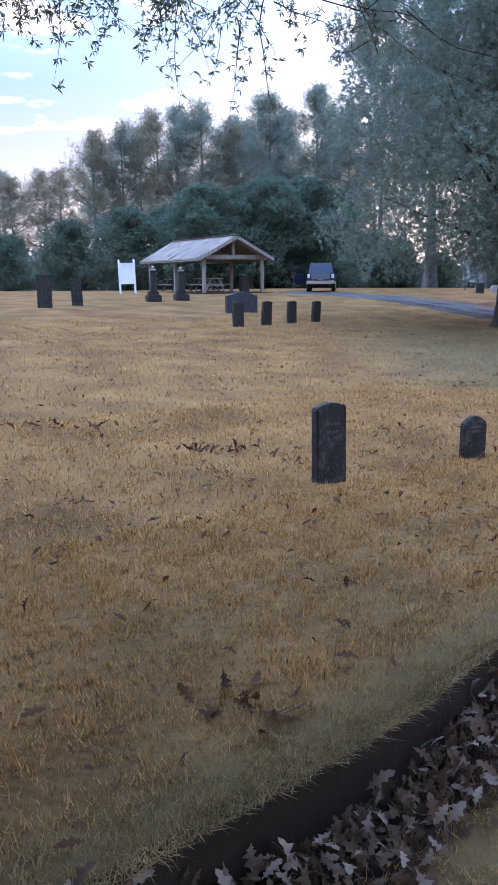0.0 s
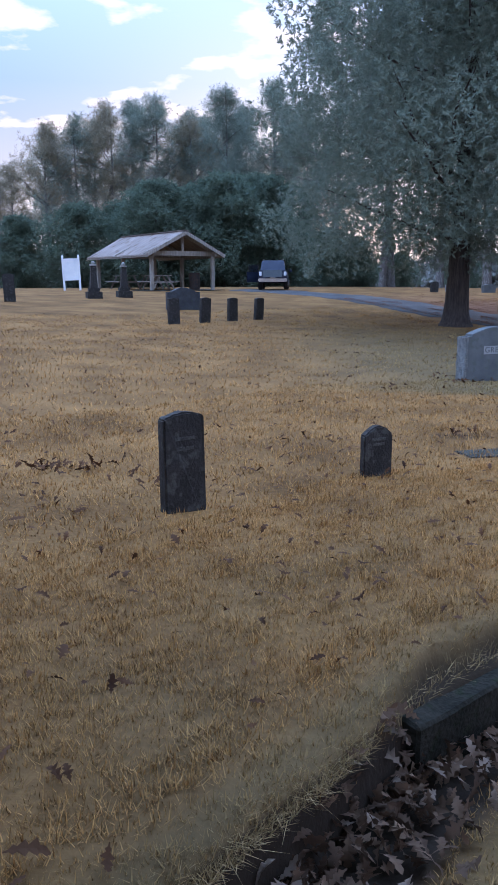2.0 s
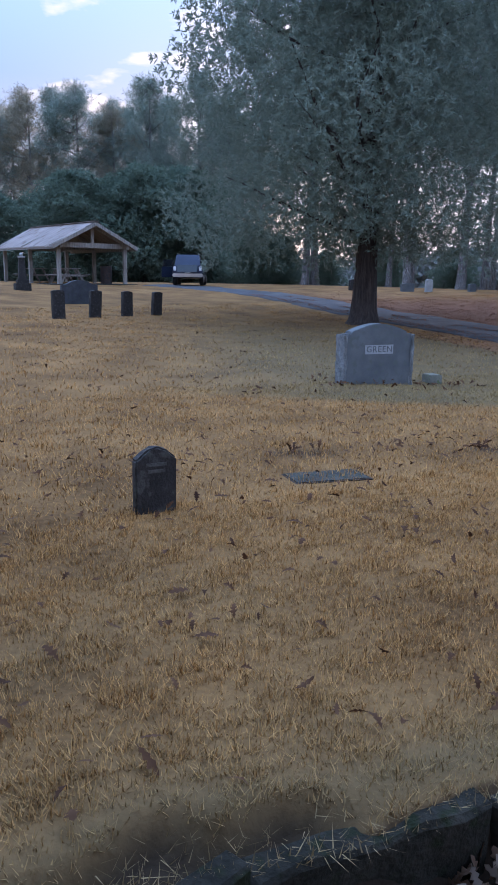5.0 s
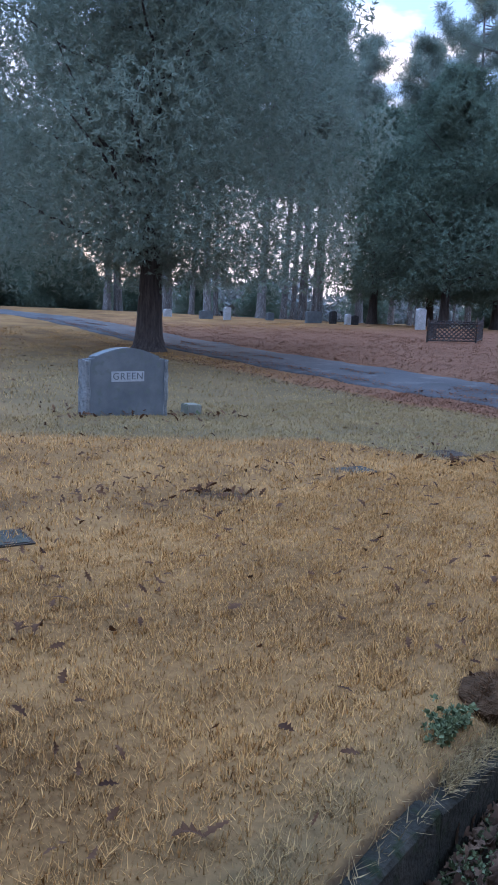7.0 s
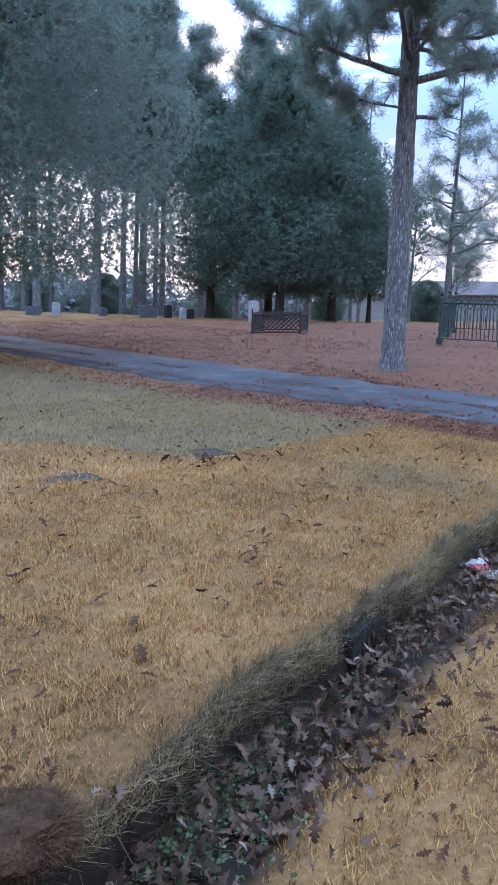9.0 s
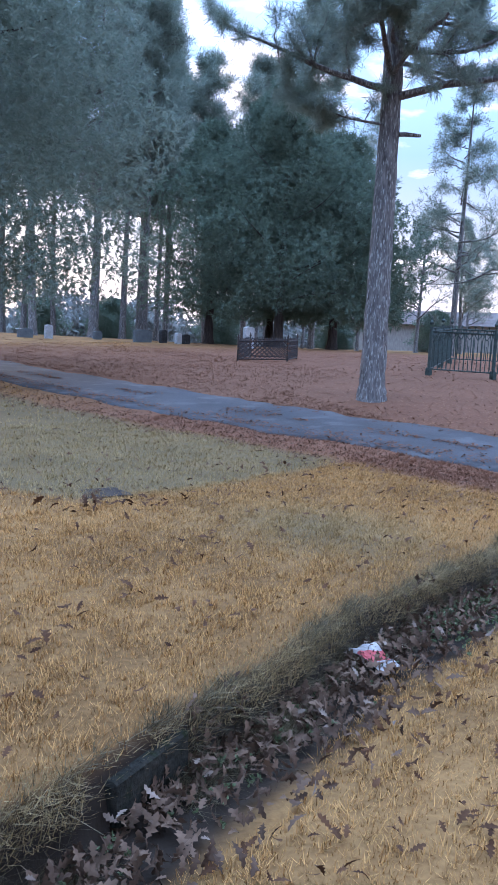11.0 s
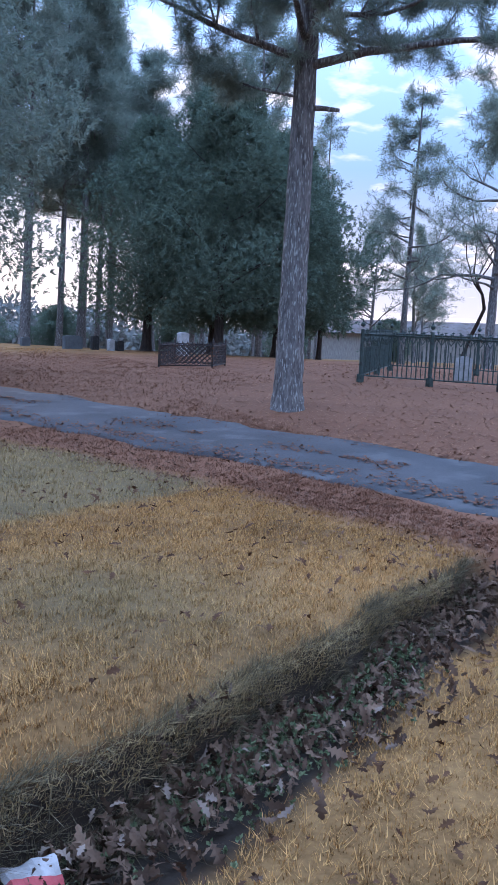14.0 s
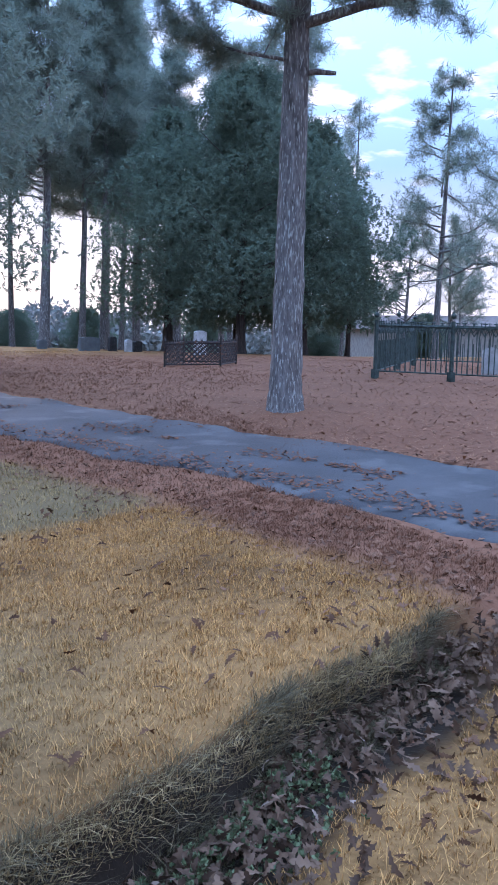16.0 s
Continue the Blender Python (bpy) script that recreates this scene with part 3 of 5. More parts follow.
# the tall pine by the lane: bole, lichen at its foot, two long arching limbs
def roadside_pine():
    rng = np.random.default_rng(8)
    ob = thing("pine_tree", stand(15.98, 17.85), "tall pine with plated grey bark and lichen at its foot", "tree")
    tubes = [trunk_tube(rng, 17.0, 0.255, 0.06, 1.22, 0.10, 22, 60, 0.035)]
    part_mesh("trunk", np_mesh("trunk", *tubes[0], True), M_BARK, ob)
    tubes, ends = [], []
    spots = [(5.85, (0.8, -0.6, 0.12), 4.6, 0.085), (6.0, (-0.75, 0.55, 0.35), 3.4, 0.075), (5.35, (-0.85, 0.35, -0.1), 1.9, 0.03), (6.6, (0.7, -0.7, 0.3), 4.2, 0.07), (6.3, (-0.6, -0.4, 0.4), 3.2, 0.06)]
    for k in range(20):
        a = rng.uniform(0, 2 * np.pi)
        z = rng.uniform(6.15, 8.6)
        spots.append((z, (math.cos(a), math.sin(a), rng.uniform(-0.15, 0.3)), rng.uniform(1.8, 4.2), 0.05))
    for k in range(22):
        a = rng.uniform(0, 2 * np.pi)
        z = rng.uniform(8.4, 16.5)
        spots.append((z, (math.cos(a), math.sin(a), rng.uniform(0, 0.4)), (17.6 - z) * 0.33 + 0.8, 0.06))
    for k, (z, d, ln, r0) in enumerate(spots):
        p, r = limb(rng, (0.05 * d[0], 0.05 * d[1], z), d, ln, r0, 0.35, 9, 0.1 if k else -0.35)
        tubes = [tube(p, r, 7)]
        ends.append(p[6:])
        for q in range(9):
            i = rng.integers(2, 10)
            p2, r2 = limb(rng, p[i], (p[-1] - p[0]) / ln * 0.8 + rng.normal(0, 0.6, 3) + np.array([0, 0, 0.15]), 0.35 + ln * 0.2, r[i] * 0.5, 0.5, 5, 0.3)
            tubes.append(tube(p2, r2, 5)); ends.append(p2[2:])
        V, F = join_tubes(tubes)
        part_mesh("limb", np_mesh("limb", V, F, True), M_BARK, ob)
    p, r = limb(rng, (0.2, -0.12, 5.18), (0.85, -0.5, 0.06), 0.42, 0.045, 0.1, 4)
    V, F = tube(p, np.array([0.05, 0.045, 0.042, 0.038, 0.03]), 7)
    part_mesh("broken_limb", np_mesh("broken_limb", V, F, True), M_BARK, ob)
    allp = np.concatenate(ends)
    low_ends = allp[allp[:, 2] < 8.2]
    c = np.concatenate([allp[rng.integers(0, len(allp), 2600)], low_ends[rng.integers(0, len(low_ends), 4200)]])
    c = c + rng.normal(0, 0.06, c.shape)
    V, F = sprays(rng, c, 0.21, 0.005, 22, -0.15)
    part_mesh("crown", np_mesh("crown", V, F), M_NEEDLE, ob)


roadside_pine()

# stand of pines beyond the graves, and the tree line behind the shelter
kinds = [pine("tall straight pine with a bare bole", h, b, s, r, 70 + k, stand(x, y), int(tf * 1.7), 0.46, "pines beyond the graves", None, 44, 12)
         for k, (x, y, h, b, s, r, tf) in enumerate(((21.8, 50.2, 19.5, 7.5, 3.8, 0.2, 1700), (18.75, 46.0, 18.0, 7.0, 3.8, 0.27, 1600), (25.4, 57.4, 20.5, 8.5, 4.0, 0.2, 1700), (24.8, 52.4, 18.5, 7.5, 3.6, 0.17, 1500)))]
rng = np.random.default_rng(21)
for x, y in ((23.2, 50.6), (27.2, 56.8), (19.2, 56.1), (14.1, 50.0), (13.3, 60.2), (11.7, 55.4), (16.4, 58.0), (29.5, 55.0), (31.5, 51.5), (34.5, 55.5), (28.5, 60.0), (16.5, 52.5),
             (9.5, 62.5), (36.0, 62.0), (33.0, 47.0), (15.5, 45.5)):
    s = rng.uniform(0.95, 1.12)
    copy_thing(kinds[rng.integers(0, 4)], pose(x, y, gz(x, y) - 0.05, rng.normal(0, 1), rng.normal(0, 1), rng.uniform(0, 360)) @ Matrix.Diagonal((s, s, s, 1)))

line = [pine("broad-headed pine on the wood's edge", h, b, s, 0.24, 90 + k, stand(x, y), tf, 0.42, "trees behind the shelter", mt, 46, 10, 1.0, 0.85)
        for k, (x, y, h, b, s, tf, mt) in enumerate(((-9.0, 75.7, 15.6, 5.0, 5.2, 2600, M_BROWNLEAF), (-5.0, 76.0, 16.3, 6.0, 5.0, 2600, M_NEEDLE), (1.2, 76.3, 17.2, 3.0, 5.4, 4200, M_NEEDLE)))]
for x, y, s, k in ((-14.3, 75, 0.9, 0), (-18.6, 79, 0.72, 0), (-23, 78, 0.68, 0), (-28, 80, 0.7, 1), (5.6, 75, 1.02, 2), (3.2, 82, 1.0, 2), (-2.2, 80, 0.98, 1), (-11.5, 82, 0.95, 1), (8.0, 84, 1.0, 0), (-34, 84, 0.8, 0), (-16.5, 86, 0.9, 1), (11.5, 80, 0.9, 0), (-1.0, 88, 1.0, 2), (-11.8, 76, 0.9, 1), (-7.0, 79, 0.97, 2), (-21, 82, 0.75, 0), (-1.8, 76.5, 0.95, 0), (8.6, 77, 0.95, 1), (-25.5, 83, 0.72, 1)):
    copy_thing(line[k], pose(x, y, gz(x, y) - 0.1, 0, 0, rng.uniform(0, 360)) @ Matrix.Diagonal((s, s, s, 1)))

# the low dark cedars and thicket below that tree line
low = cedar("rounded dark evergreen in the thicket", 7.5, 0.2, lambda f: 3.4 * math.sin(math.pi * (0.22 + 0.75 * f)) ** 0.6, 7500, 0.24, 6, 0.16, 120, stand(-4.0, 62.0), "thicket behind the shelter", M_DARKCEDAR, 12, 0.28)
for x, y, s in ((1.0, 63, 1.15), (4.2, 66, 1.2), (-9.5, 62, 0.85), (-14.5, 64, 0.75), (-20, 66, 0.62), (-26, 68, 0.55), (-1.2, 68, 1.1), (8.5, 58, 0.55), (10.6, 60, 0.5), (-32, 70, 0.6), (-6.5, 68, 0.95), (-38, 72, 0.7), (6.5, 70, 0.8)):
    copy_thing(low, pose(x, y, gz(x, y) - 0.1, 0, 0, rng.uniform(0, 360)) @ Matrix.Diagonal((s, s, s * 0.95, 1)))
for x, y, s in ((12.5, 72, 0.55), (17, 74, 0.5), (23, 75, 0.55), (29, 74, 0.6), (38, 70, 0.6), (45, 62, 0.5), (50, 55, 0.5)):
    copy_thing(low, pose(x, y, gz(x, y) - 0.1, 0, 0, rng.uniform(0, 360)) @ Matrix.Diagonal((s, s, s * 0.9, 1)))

# open pines to the east, sky between them
east = [pine("slender pine with open layered branches", h, b, s, r, 140 + k, stand(x, y), tf, 0.34, "open pines by the railed plot", None, wh, 14, sl)
        for k, (x, y, h, b, s, r, tf, wh, sl) in enumerate(((38.2, 40.1, 15.0, 4.5, 4.4, 0.2, 1500, 30, 1.0), (36.4, 32.1, 13.6, 3.6, 5.2, 0.24, 1700, 30, 1.0), (40.2, 51.2, 16.6, 8.0, 2.8, 0.14, 700, 34, 0.9), (46.3, 52.9, 10.2, 2.5, 3.6, 0.16, 1300, 28, 1.0)))]
for x, y, s, k in ((50, 52, 1.0, 3), (43.0, 56.0, 0.9, 3), (44, 33, 0.75, 1), (39.8, 27.5, 0.85, 1), (55, 45, 1.0, 0), (48, 30, 0.9, 0), (58, 60, 0.9, 3), (38, 56, 0.8, 3), (62, 50, 1.0, 3)):
    copy_thing(east[k], pose(x, y, gz(x, y) - 0.05, 0, 0, rng.uniform(0, 360)) @ Matrix.Diagonal((s, s, s, 1)))

# woods far off, closing the view under the crowns
def far_wood(name, x0, x1, y0, y1, n, h, seed):
    r = np.random.default_rng(seed)
    x, y = r.uniform(x0, x1, n), r.uniform(y0, y1, n)
    z = np.full(n, 0.2) + r.uniform(0, 1, n) ** 1.4 * h * (0.6 + 0.4 * np.sin(x * 0.31) * np.sin(x * 0.13 + 1))
    V, F = sprays(r, np.stack([x, y, z], 1), 1.1, 0.22, 6)
    tagged(part_mesh(name, np_mesh(name, V, F), M_FARWOOD), "grey-brown winter woods in the distance", "woods", kind="stuff")


far_wood("far_woods", -70, 110, 105, 125, 9000, 7.0, 5)
far_wood("far_thicket", -60, 42, 88, 98, 5000, 4.2, 6)


def bare_tree(x, y, h, seed, label, lean=(0, 0, 1.0)):
    """A leafless winter tree: forking limbs down to fine twigs."""
    r = np.random.default_rng(seed)
    ob = thing("bare_tree", stand(x, y, 0, 0.05), label, "tree")
    tubes = []

    def fork(start, d, ln, rad, depth):
        p, q = limb(r, start, d, ln, rad, 0.4, 6, 0.1)
        q = np.linspace(rad, rad * 0.55, len(p))
        tubes.append(tube(p, q, 6 if depth < 2 else 4))
        if depth == 5:
            return
        for k in range(3 if depth else 4):
            i = r.integers(2, 7) if depth else r.integers(3, 7)
            fork(p[i], (p[-1] - p[0]) / ln + r.normal(0, 0.65, 3) + np.array([0, 0, 0.1]), ln * r.uniform(0.5, 0.75), q[i] * 0.55, depth + 1)

    fork(np.zeros(3), lean, h * 0.45, 0.011 * h, 0)
    V, F = join_tubes(tubes)
    part_mesh("trunk", np_mesh("trunk", V, F, True), M_DARKBARK, ob)


bare_tree(39.5, 37.0, 12.0, 301, "leafless winter tree among the open pines")
bare_tree(41.5, 32.0, 9.0, 302, "leafless winter tree by the railed plot")
bare_tree(37.5, 26.5, 7.5, 303, "small leafless winter tree")
bare_tree(-9.3, 23.5, 6.0, 304, "small leafless tree at the lawn's edge", (0.35, 0, 1.0))

# ---- graves ----
M_MOSSY = surf("mossy_concrete", (0.10, 0.10, 0.082), (0.19, 0.19, 0.16), 9, 60, 0.95, 0.5, c=(0.09, 0.12, 0.06))

def slab_profile(w, h, rise, n=12, shoulder=0.0, drop=0.0):
    """Outline of a headstone: straight sides, arched head, with shoulders where given."""
    a = w / 2 - shoulder
    pts = [(-w / 2, -0.12), (w / 2, -0.12)]
    if shoulder:
        pts += [(w / 2, h - drop), (a, h - drop)]
    for k in range(n + 1):
        t = 1 - 2 * k / n
        pts.append((a * t, h + rise * math.cos(t * math.pi / 2)))
    if shoulder:
        pts += [(-a, h - drop), (-w / 2, h - drop)]
    return pts


def extrude_profile(pts, depth, bevel=0.008, rough=0.0, seed=0):
    bm = bmesh.new()
    face = bm.faces.new([bm.verts.new((x, -depth / 2, z)) for x, z in pts])
    made = bmesh.ops.extrude_face_region(bm, geom=[face])
    bmesh.ops.translate(bm, vec=(0, depth, 0), verts=[v for v in made["geom"] if isinstance(v, bmesh.types.BMVert)])
    bmesh.ops.recalc_face_normals(bm, faces=bm.faces[:])
    if bevel:
        bmesh.ops.bevel(bm, geom=[e for e in bm.edges if e.calc_face_angle(0) > 0.6], offset=bevel, segments=2, affect="EDGES")
    if rough:
        r = random.Random(seed)
        for v in bm.verts:
            v.co += Vector((r.uniform(-1, 1), r.uniform(-1, 1), r.uniform(-1, 1))) * rough
    return bm


def headstone(x, y, turn, w, h, depth, rise, mat, label, group="", lean=0.0, plinth=None, shoulder=0.0, drop=0.0, seed=1, bars=0, side=0.0):
    ob = thing("headstone", pose(x, y, gz(x, y), lean, side, turn), label, "headstone", group)
    up = plinth[2] if plinth else 0
    tablet = part("tablet", extrude_profile(slab_profile(w, h - rise - up, rise, 12, shoulder, drop), depth, 0.01, 0.003, seed), mat, ob)
    if plinth:
        tablet.location.z = up
        part("plinth", boxed((plinth[0], plinth[1], plinth[2] + 0.1), (0, 0, plinth[2] / 2 - 0.05), 0.015), mat, ob)
    for k in range(bars):
        part("inscription", boxed((w * (0.5 - 0.08 * (k % 2)), 0.004, 0.02), (0, -depth / 2 - 0.001, h * (0.74 - 0.1 * k))), M_LICHEN, ob, "worn illegible line of lettering")
    return ob


M_LICHEN = surf("faded_lettering", (0.03, 0.03, 0.03), (0.085, 0.085, 0.082), 18, 60, 0.9, 0.4)
headstone(0.67, 6.41, 35, 0.30, 0.635, 0.08, 0.035, M_DARKSTONE, "tall blackened headstone with a slightly arched head in dry grass", "weathered headstones on the lawn", seed=2, lean=-1, bars=2)
headstone(2.115, 7.57, 23, 0.26, 0.40, 0.07, 0.075, M_DARKSTONE, "short blackened round-headed headstone with pale flaking", "weathered headstones on the lawn", seed=3, bars=2)
for k, (x, y) in enumerate(((-0.42, 23.95), (0.42, 24.95), (1.24, 25.85), (2.06, 26.6))):
    headstone(x, y, 34 + 3 * k, 0.34, 0.74 - 0.02 * k, 0.12, 0.03, M_DARKSTONE, "dark weathered headstone, one of four in a row", "four dark headstones in a row", seed=10 + k, lean=(-2, 1, -1, 2)[k], side=(0, 2.5, 1.5, 2)[k])
headstone(-0.42, 29.4, 24, 1.2, 0.76, 0.2, 0.13, M_SLATE, "wide slate-grey family headstone with an arched, shouldered head", "", shoulder=0.16, drop=0.02, seed=15)
headstone(-7.35, 28.6, 10, 0.5, 1.16, 0.22, 0.04, M_DARKSTONE, "tall broad blackened headstone", "tall dark headstones", seed=16, side=1)
headstone(-6.55, 30.2, 14, 0.4, 0.98, 0.2, 0.03, M_DARKSTONE, "tall narrow blackened headstone", "tall dark headstones", seed=17, side=-2)


def family_stone():
    ob = thing("headstone", pose(5.22, 14.05, gz(5.25, 14.0), 0, 0, 16), "wide blue-grey granite family headstone with rough-hewn sides", "headstone")
    part("tablet", extrude_profile(slab_profile(1.06, 0.75, 0.11, 16, 0.08, 0.03), 0.2, 0.008), M_GREYSTONE, ob)
    r = random.Random(4)
    for sx in (-1, 1):
        bm = bmesh.new()
        box(bm, (0.05, 0.24, 0.82), (sx * 0.545, 0.01, 0.295))
        bmesh.ops.subdivide_edges(bm, edges=bm.edges[:], cuts=7, use_grid_fill=True)
        for v in bm.verts:
            v.co += Vector((r.uniform(-1, 1) * 0.014, r.uniform(-1, 1) * 0.01, r.uniform(-1, 1) * 0.006))
        part("rock_face", bm, M_ROUGHSTONE, ob, "pale rough-hewn side")
    part("name_panel", boxed((0.46, 0.006, 0.13), (0, -0.101, 0.5), 0.002), M_LETTER, ob, "pale frosted name panel")
    cu = bpy.data.curves.new("lettering", "FONT")
    cu.body, cu.size, cu.align_x, cu.align_y, cu.extrude, cu.space_character = "GREEN", 0.125, "CENTER", "CENTER", 0.003, 1.15
    cu.materials.append(M_GREYSTONE)
    t = new("lettering", cu)
    t.parent = ob
    t.matrix_local = pose(0, -0.105, 0.5, 90, 0, 0)
    tagged(t, "dark incised capital letters")
    foot = thing("footstone", pose(6.22, 14.45, gz(6.22, 14.45), 0, 0, 12), "small pale granite footstone beside the family stone", "footstone")
    part("block", boxed((0.2, 0.26, 0.3), (0, 0, -0.02), 0.012), M_MOSSY, foot)


family_stone()


def flat_marker(x, y, turn, w, d, label, mat, rise=0.012):
    ob = thing("flat_marker", pose(x, y, gz(x, y), 0, 0, turn), label, "grave marker", "flat markers")
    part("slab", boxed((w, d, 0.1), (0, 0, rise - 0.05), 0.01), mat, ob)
    part("border", boxed((w + 0.06, d + 0.06, 0.06), (0, 0, -0.027), 0.02), M_SOIL, ob, "bare soil round the slab")


flat_marker(3.36, 8.52, 12, 0.58, 0.3, "flat dark granite grave marker set in the turf", M_CONCRETE, 0.008)
flat_marker(6.62, 10.42, 10, 0.5, 0.27, "flat grey grave marker set in the turf", M_CONCRETE, 0.004)
flat_marker(8.2, 11.36, 8, 0.62, 0.34, "flat mossy concrete grave slab", M_MOSSY, 0.0)


def obelisk(x, y, turn, h, label):
    ob = thing("monument", pose(x, y, gz(x, y), 0, 0, turn), label, "monument", "small obelisks")
    part("base_block", boxed((0.58, 0.58, 0.3), (0, 0, 0.1), 0.02), M_DARKSTONE, ob)
    part("plinth", boxed((0.42, 0.42, 0.14), (0, 0, 0.32), 0.02), M_DARKSTONE, ob)
    bm = bmesh.new()
    bmesh.ops.create_cone(bm, cap_ends=True, segments=4, radius1=0.21, radius2=0.13, depth=h - 0.55, matrix=pose(0, 0, 0.39 + (h - 0.55) / 2, 0, 0, 45))
    part("shaft", bm, M_DARKSTONE, ob)
    bm = boxed((0.26, 0.26, 0.06), (0, 0, h - 0.14), 0.015)
    bmesh.ops.create_uvsphere(bm, u_segments=12, v_segments=8, radius=0.075, matrix=Matrix.Translation((0, 0, h - 0.05)))
    part("finial", bm, M_PALESTONE, ob, "pale rounded finial")


obelisk(-4.15, 33.7, 20, 1.42, "weathered dark obelisk monument with a square base")
obelisk(-3.1, 34.9, 20, 1.38, "weathered dark obelisk monument with a capped shaft")

# stones far back under the pines
for k, (x, y, w, h, mt, lab) in enumerate(((21.75, 34.1, 0.62, 0.92, M_PALESTONE, "pale marble headstone behind the iron enclosure"), (11.5, 41.3, 0.45, 0.75, M_DARKSTONE, "dark headstone under the pines"),
                                           (14.1, 40.9, 0.85, 0.55, M_GREYSTONE, "low grey headstone under the pines"), (15.1, 40.7, 0.42, 0.85, M_PALESTONE, "pale headstone under the pines"),
                                           (19.1, 39.5, 1.15, 0.8, M_GREYSTONE, "broad grey headstone under the pines"), (20.0, 39.2, 0.42, 0.85, M_DARKSTONE, "dark upright headstone under the pines"),
                                           (20.5, 38.6, 0.36, 0.7, M_PALESTONE, "narrow pale headstone under the pines"), (21.0, 38.9, 0.5, 0.6, M_DARKSTONE, "small dark headstone under the pines"),
                                           (17.6, 41.5, 0.5, 0.55, M_GREYSTONE, "small grey headstone under the pines"), (12.6, 42.5, 0.5, 0.5, M_PALESTONE, "small pale headstone under the pines"))):
    headstone(x, y, 20, w * 0.85, h * (1.0 if k == 0 else 0.72), 0.18, 0.05, mt, lab, "headstones under the pines", seed=30 + k)

# ---- shelter, sign, car ----


def picnic_table(m, label, group):
    ob = thing("picnic_table", m, label, "table", group)
    for k in range(4):
        part("top_plank", boxed((1.8, 0.165, 0.04), (0, (k - 1.5) * 0.175, 0.74), 0.004), M_WOOD, ob)
    for sy in (-1, 1):
        part("bench", boxed((1.8, 0.24, 0.04), (0, sy * 0.7, 0.44), 0.004), M_WOOD, ob)
    for sx in (-1, 1):
        bm = beam(bmesh.new(), (sx * 0.65, -0.62, 0), (sx * 0.65, -0.22, 0.72), 0.04, 0.09)
        beam(bm, (sx * 0.65, 0.62, 0), (sx * 0.65, 0.22, 0.72), 0.04, 0.09)
        beam(bm, (sx * 0.65, -0.78, 0.4), (sx * 0.65, 0.78, 0.4), 0.045, 0.09)
        part("trestle", bm, M_WOOD, ob)


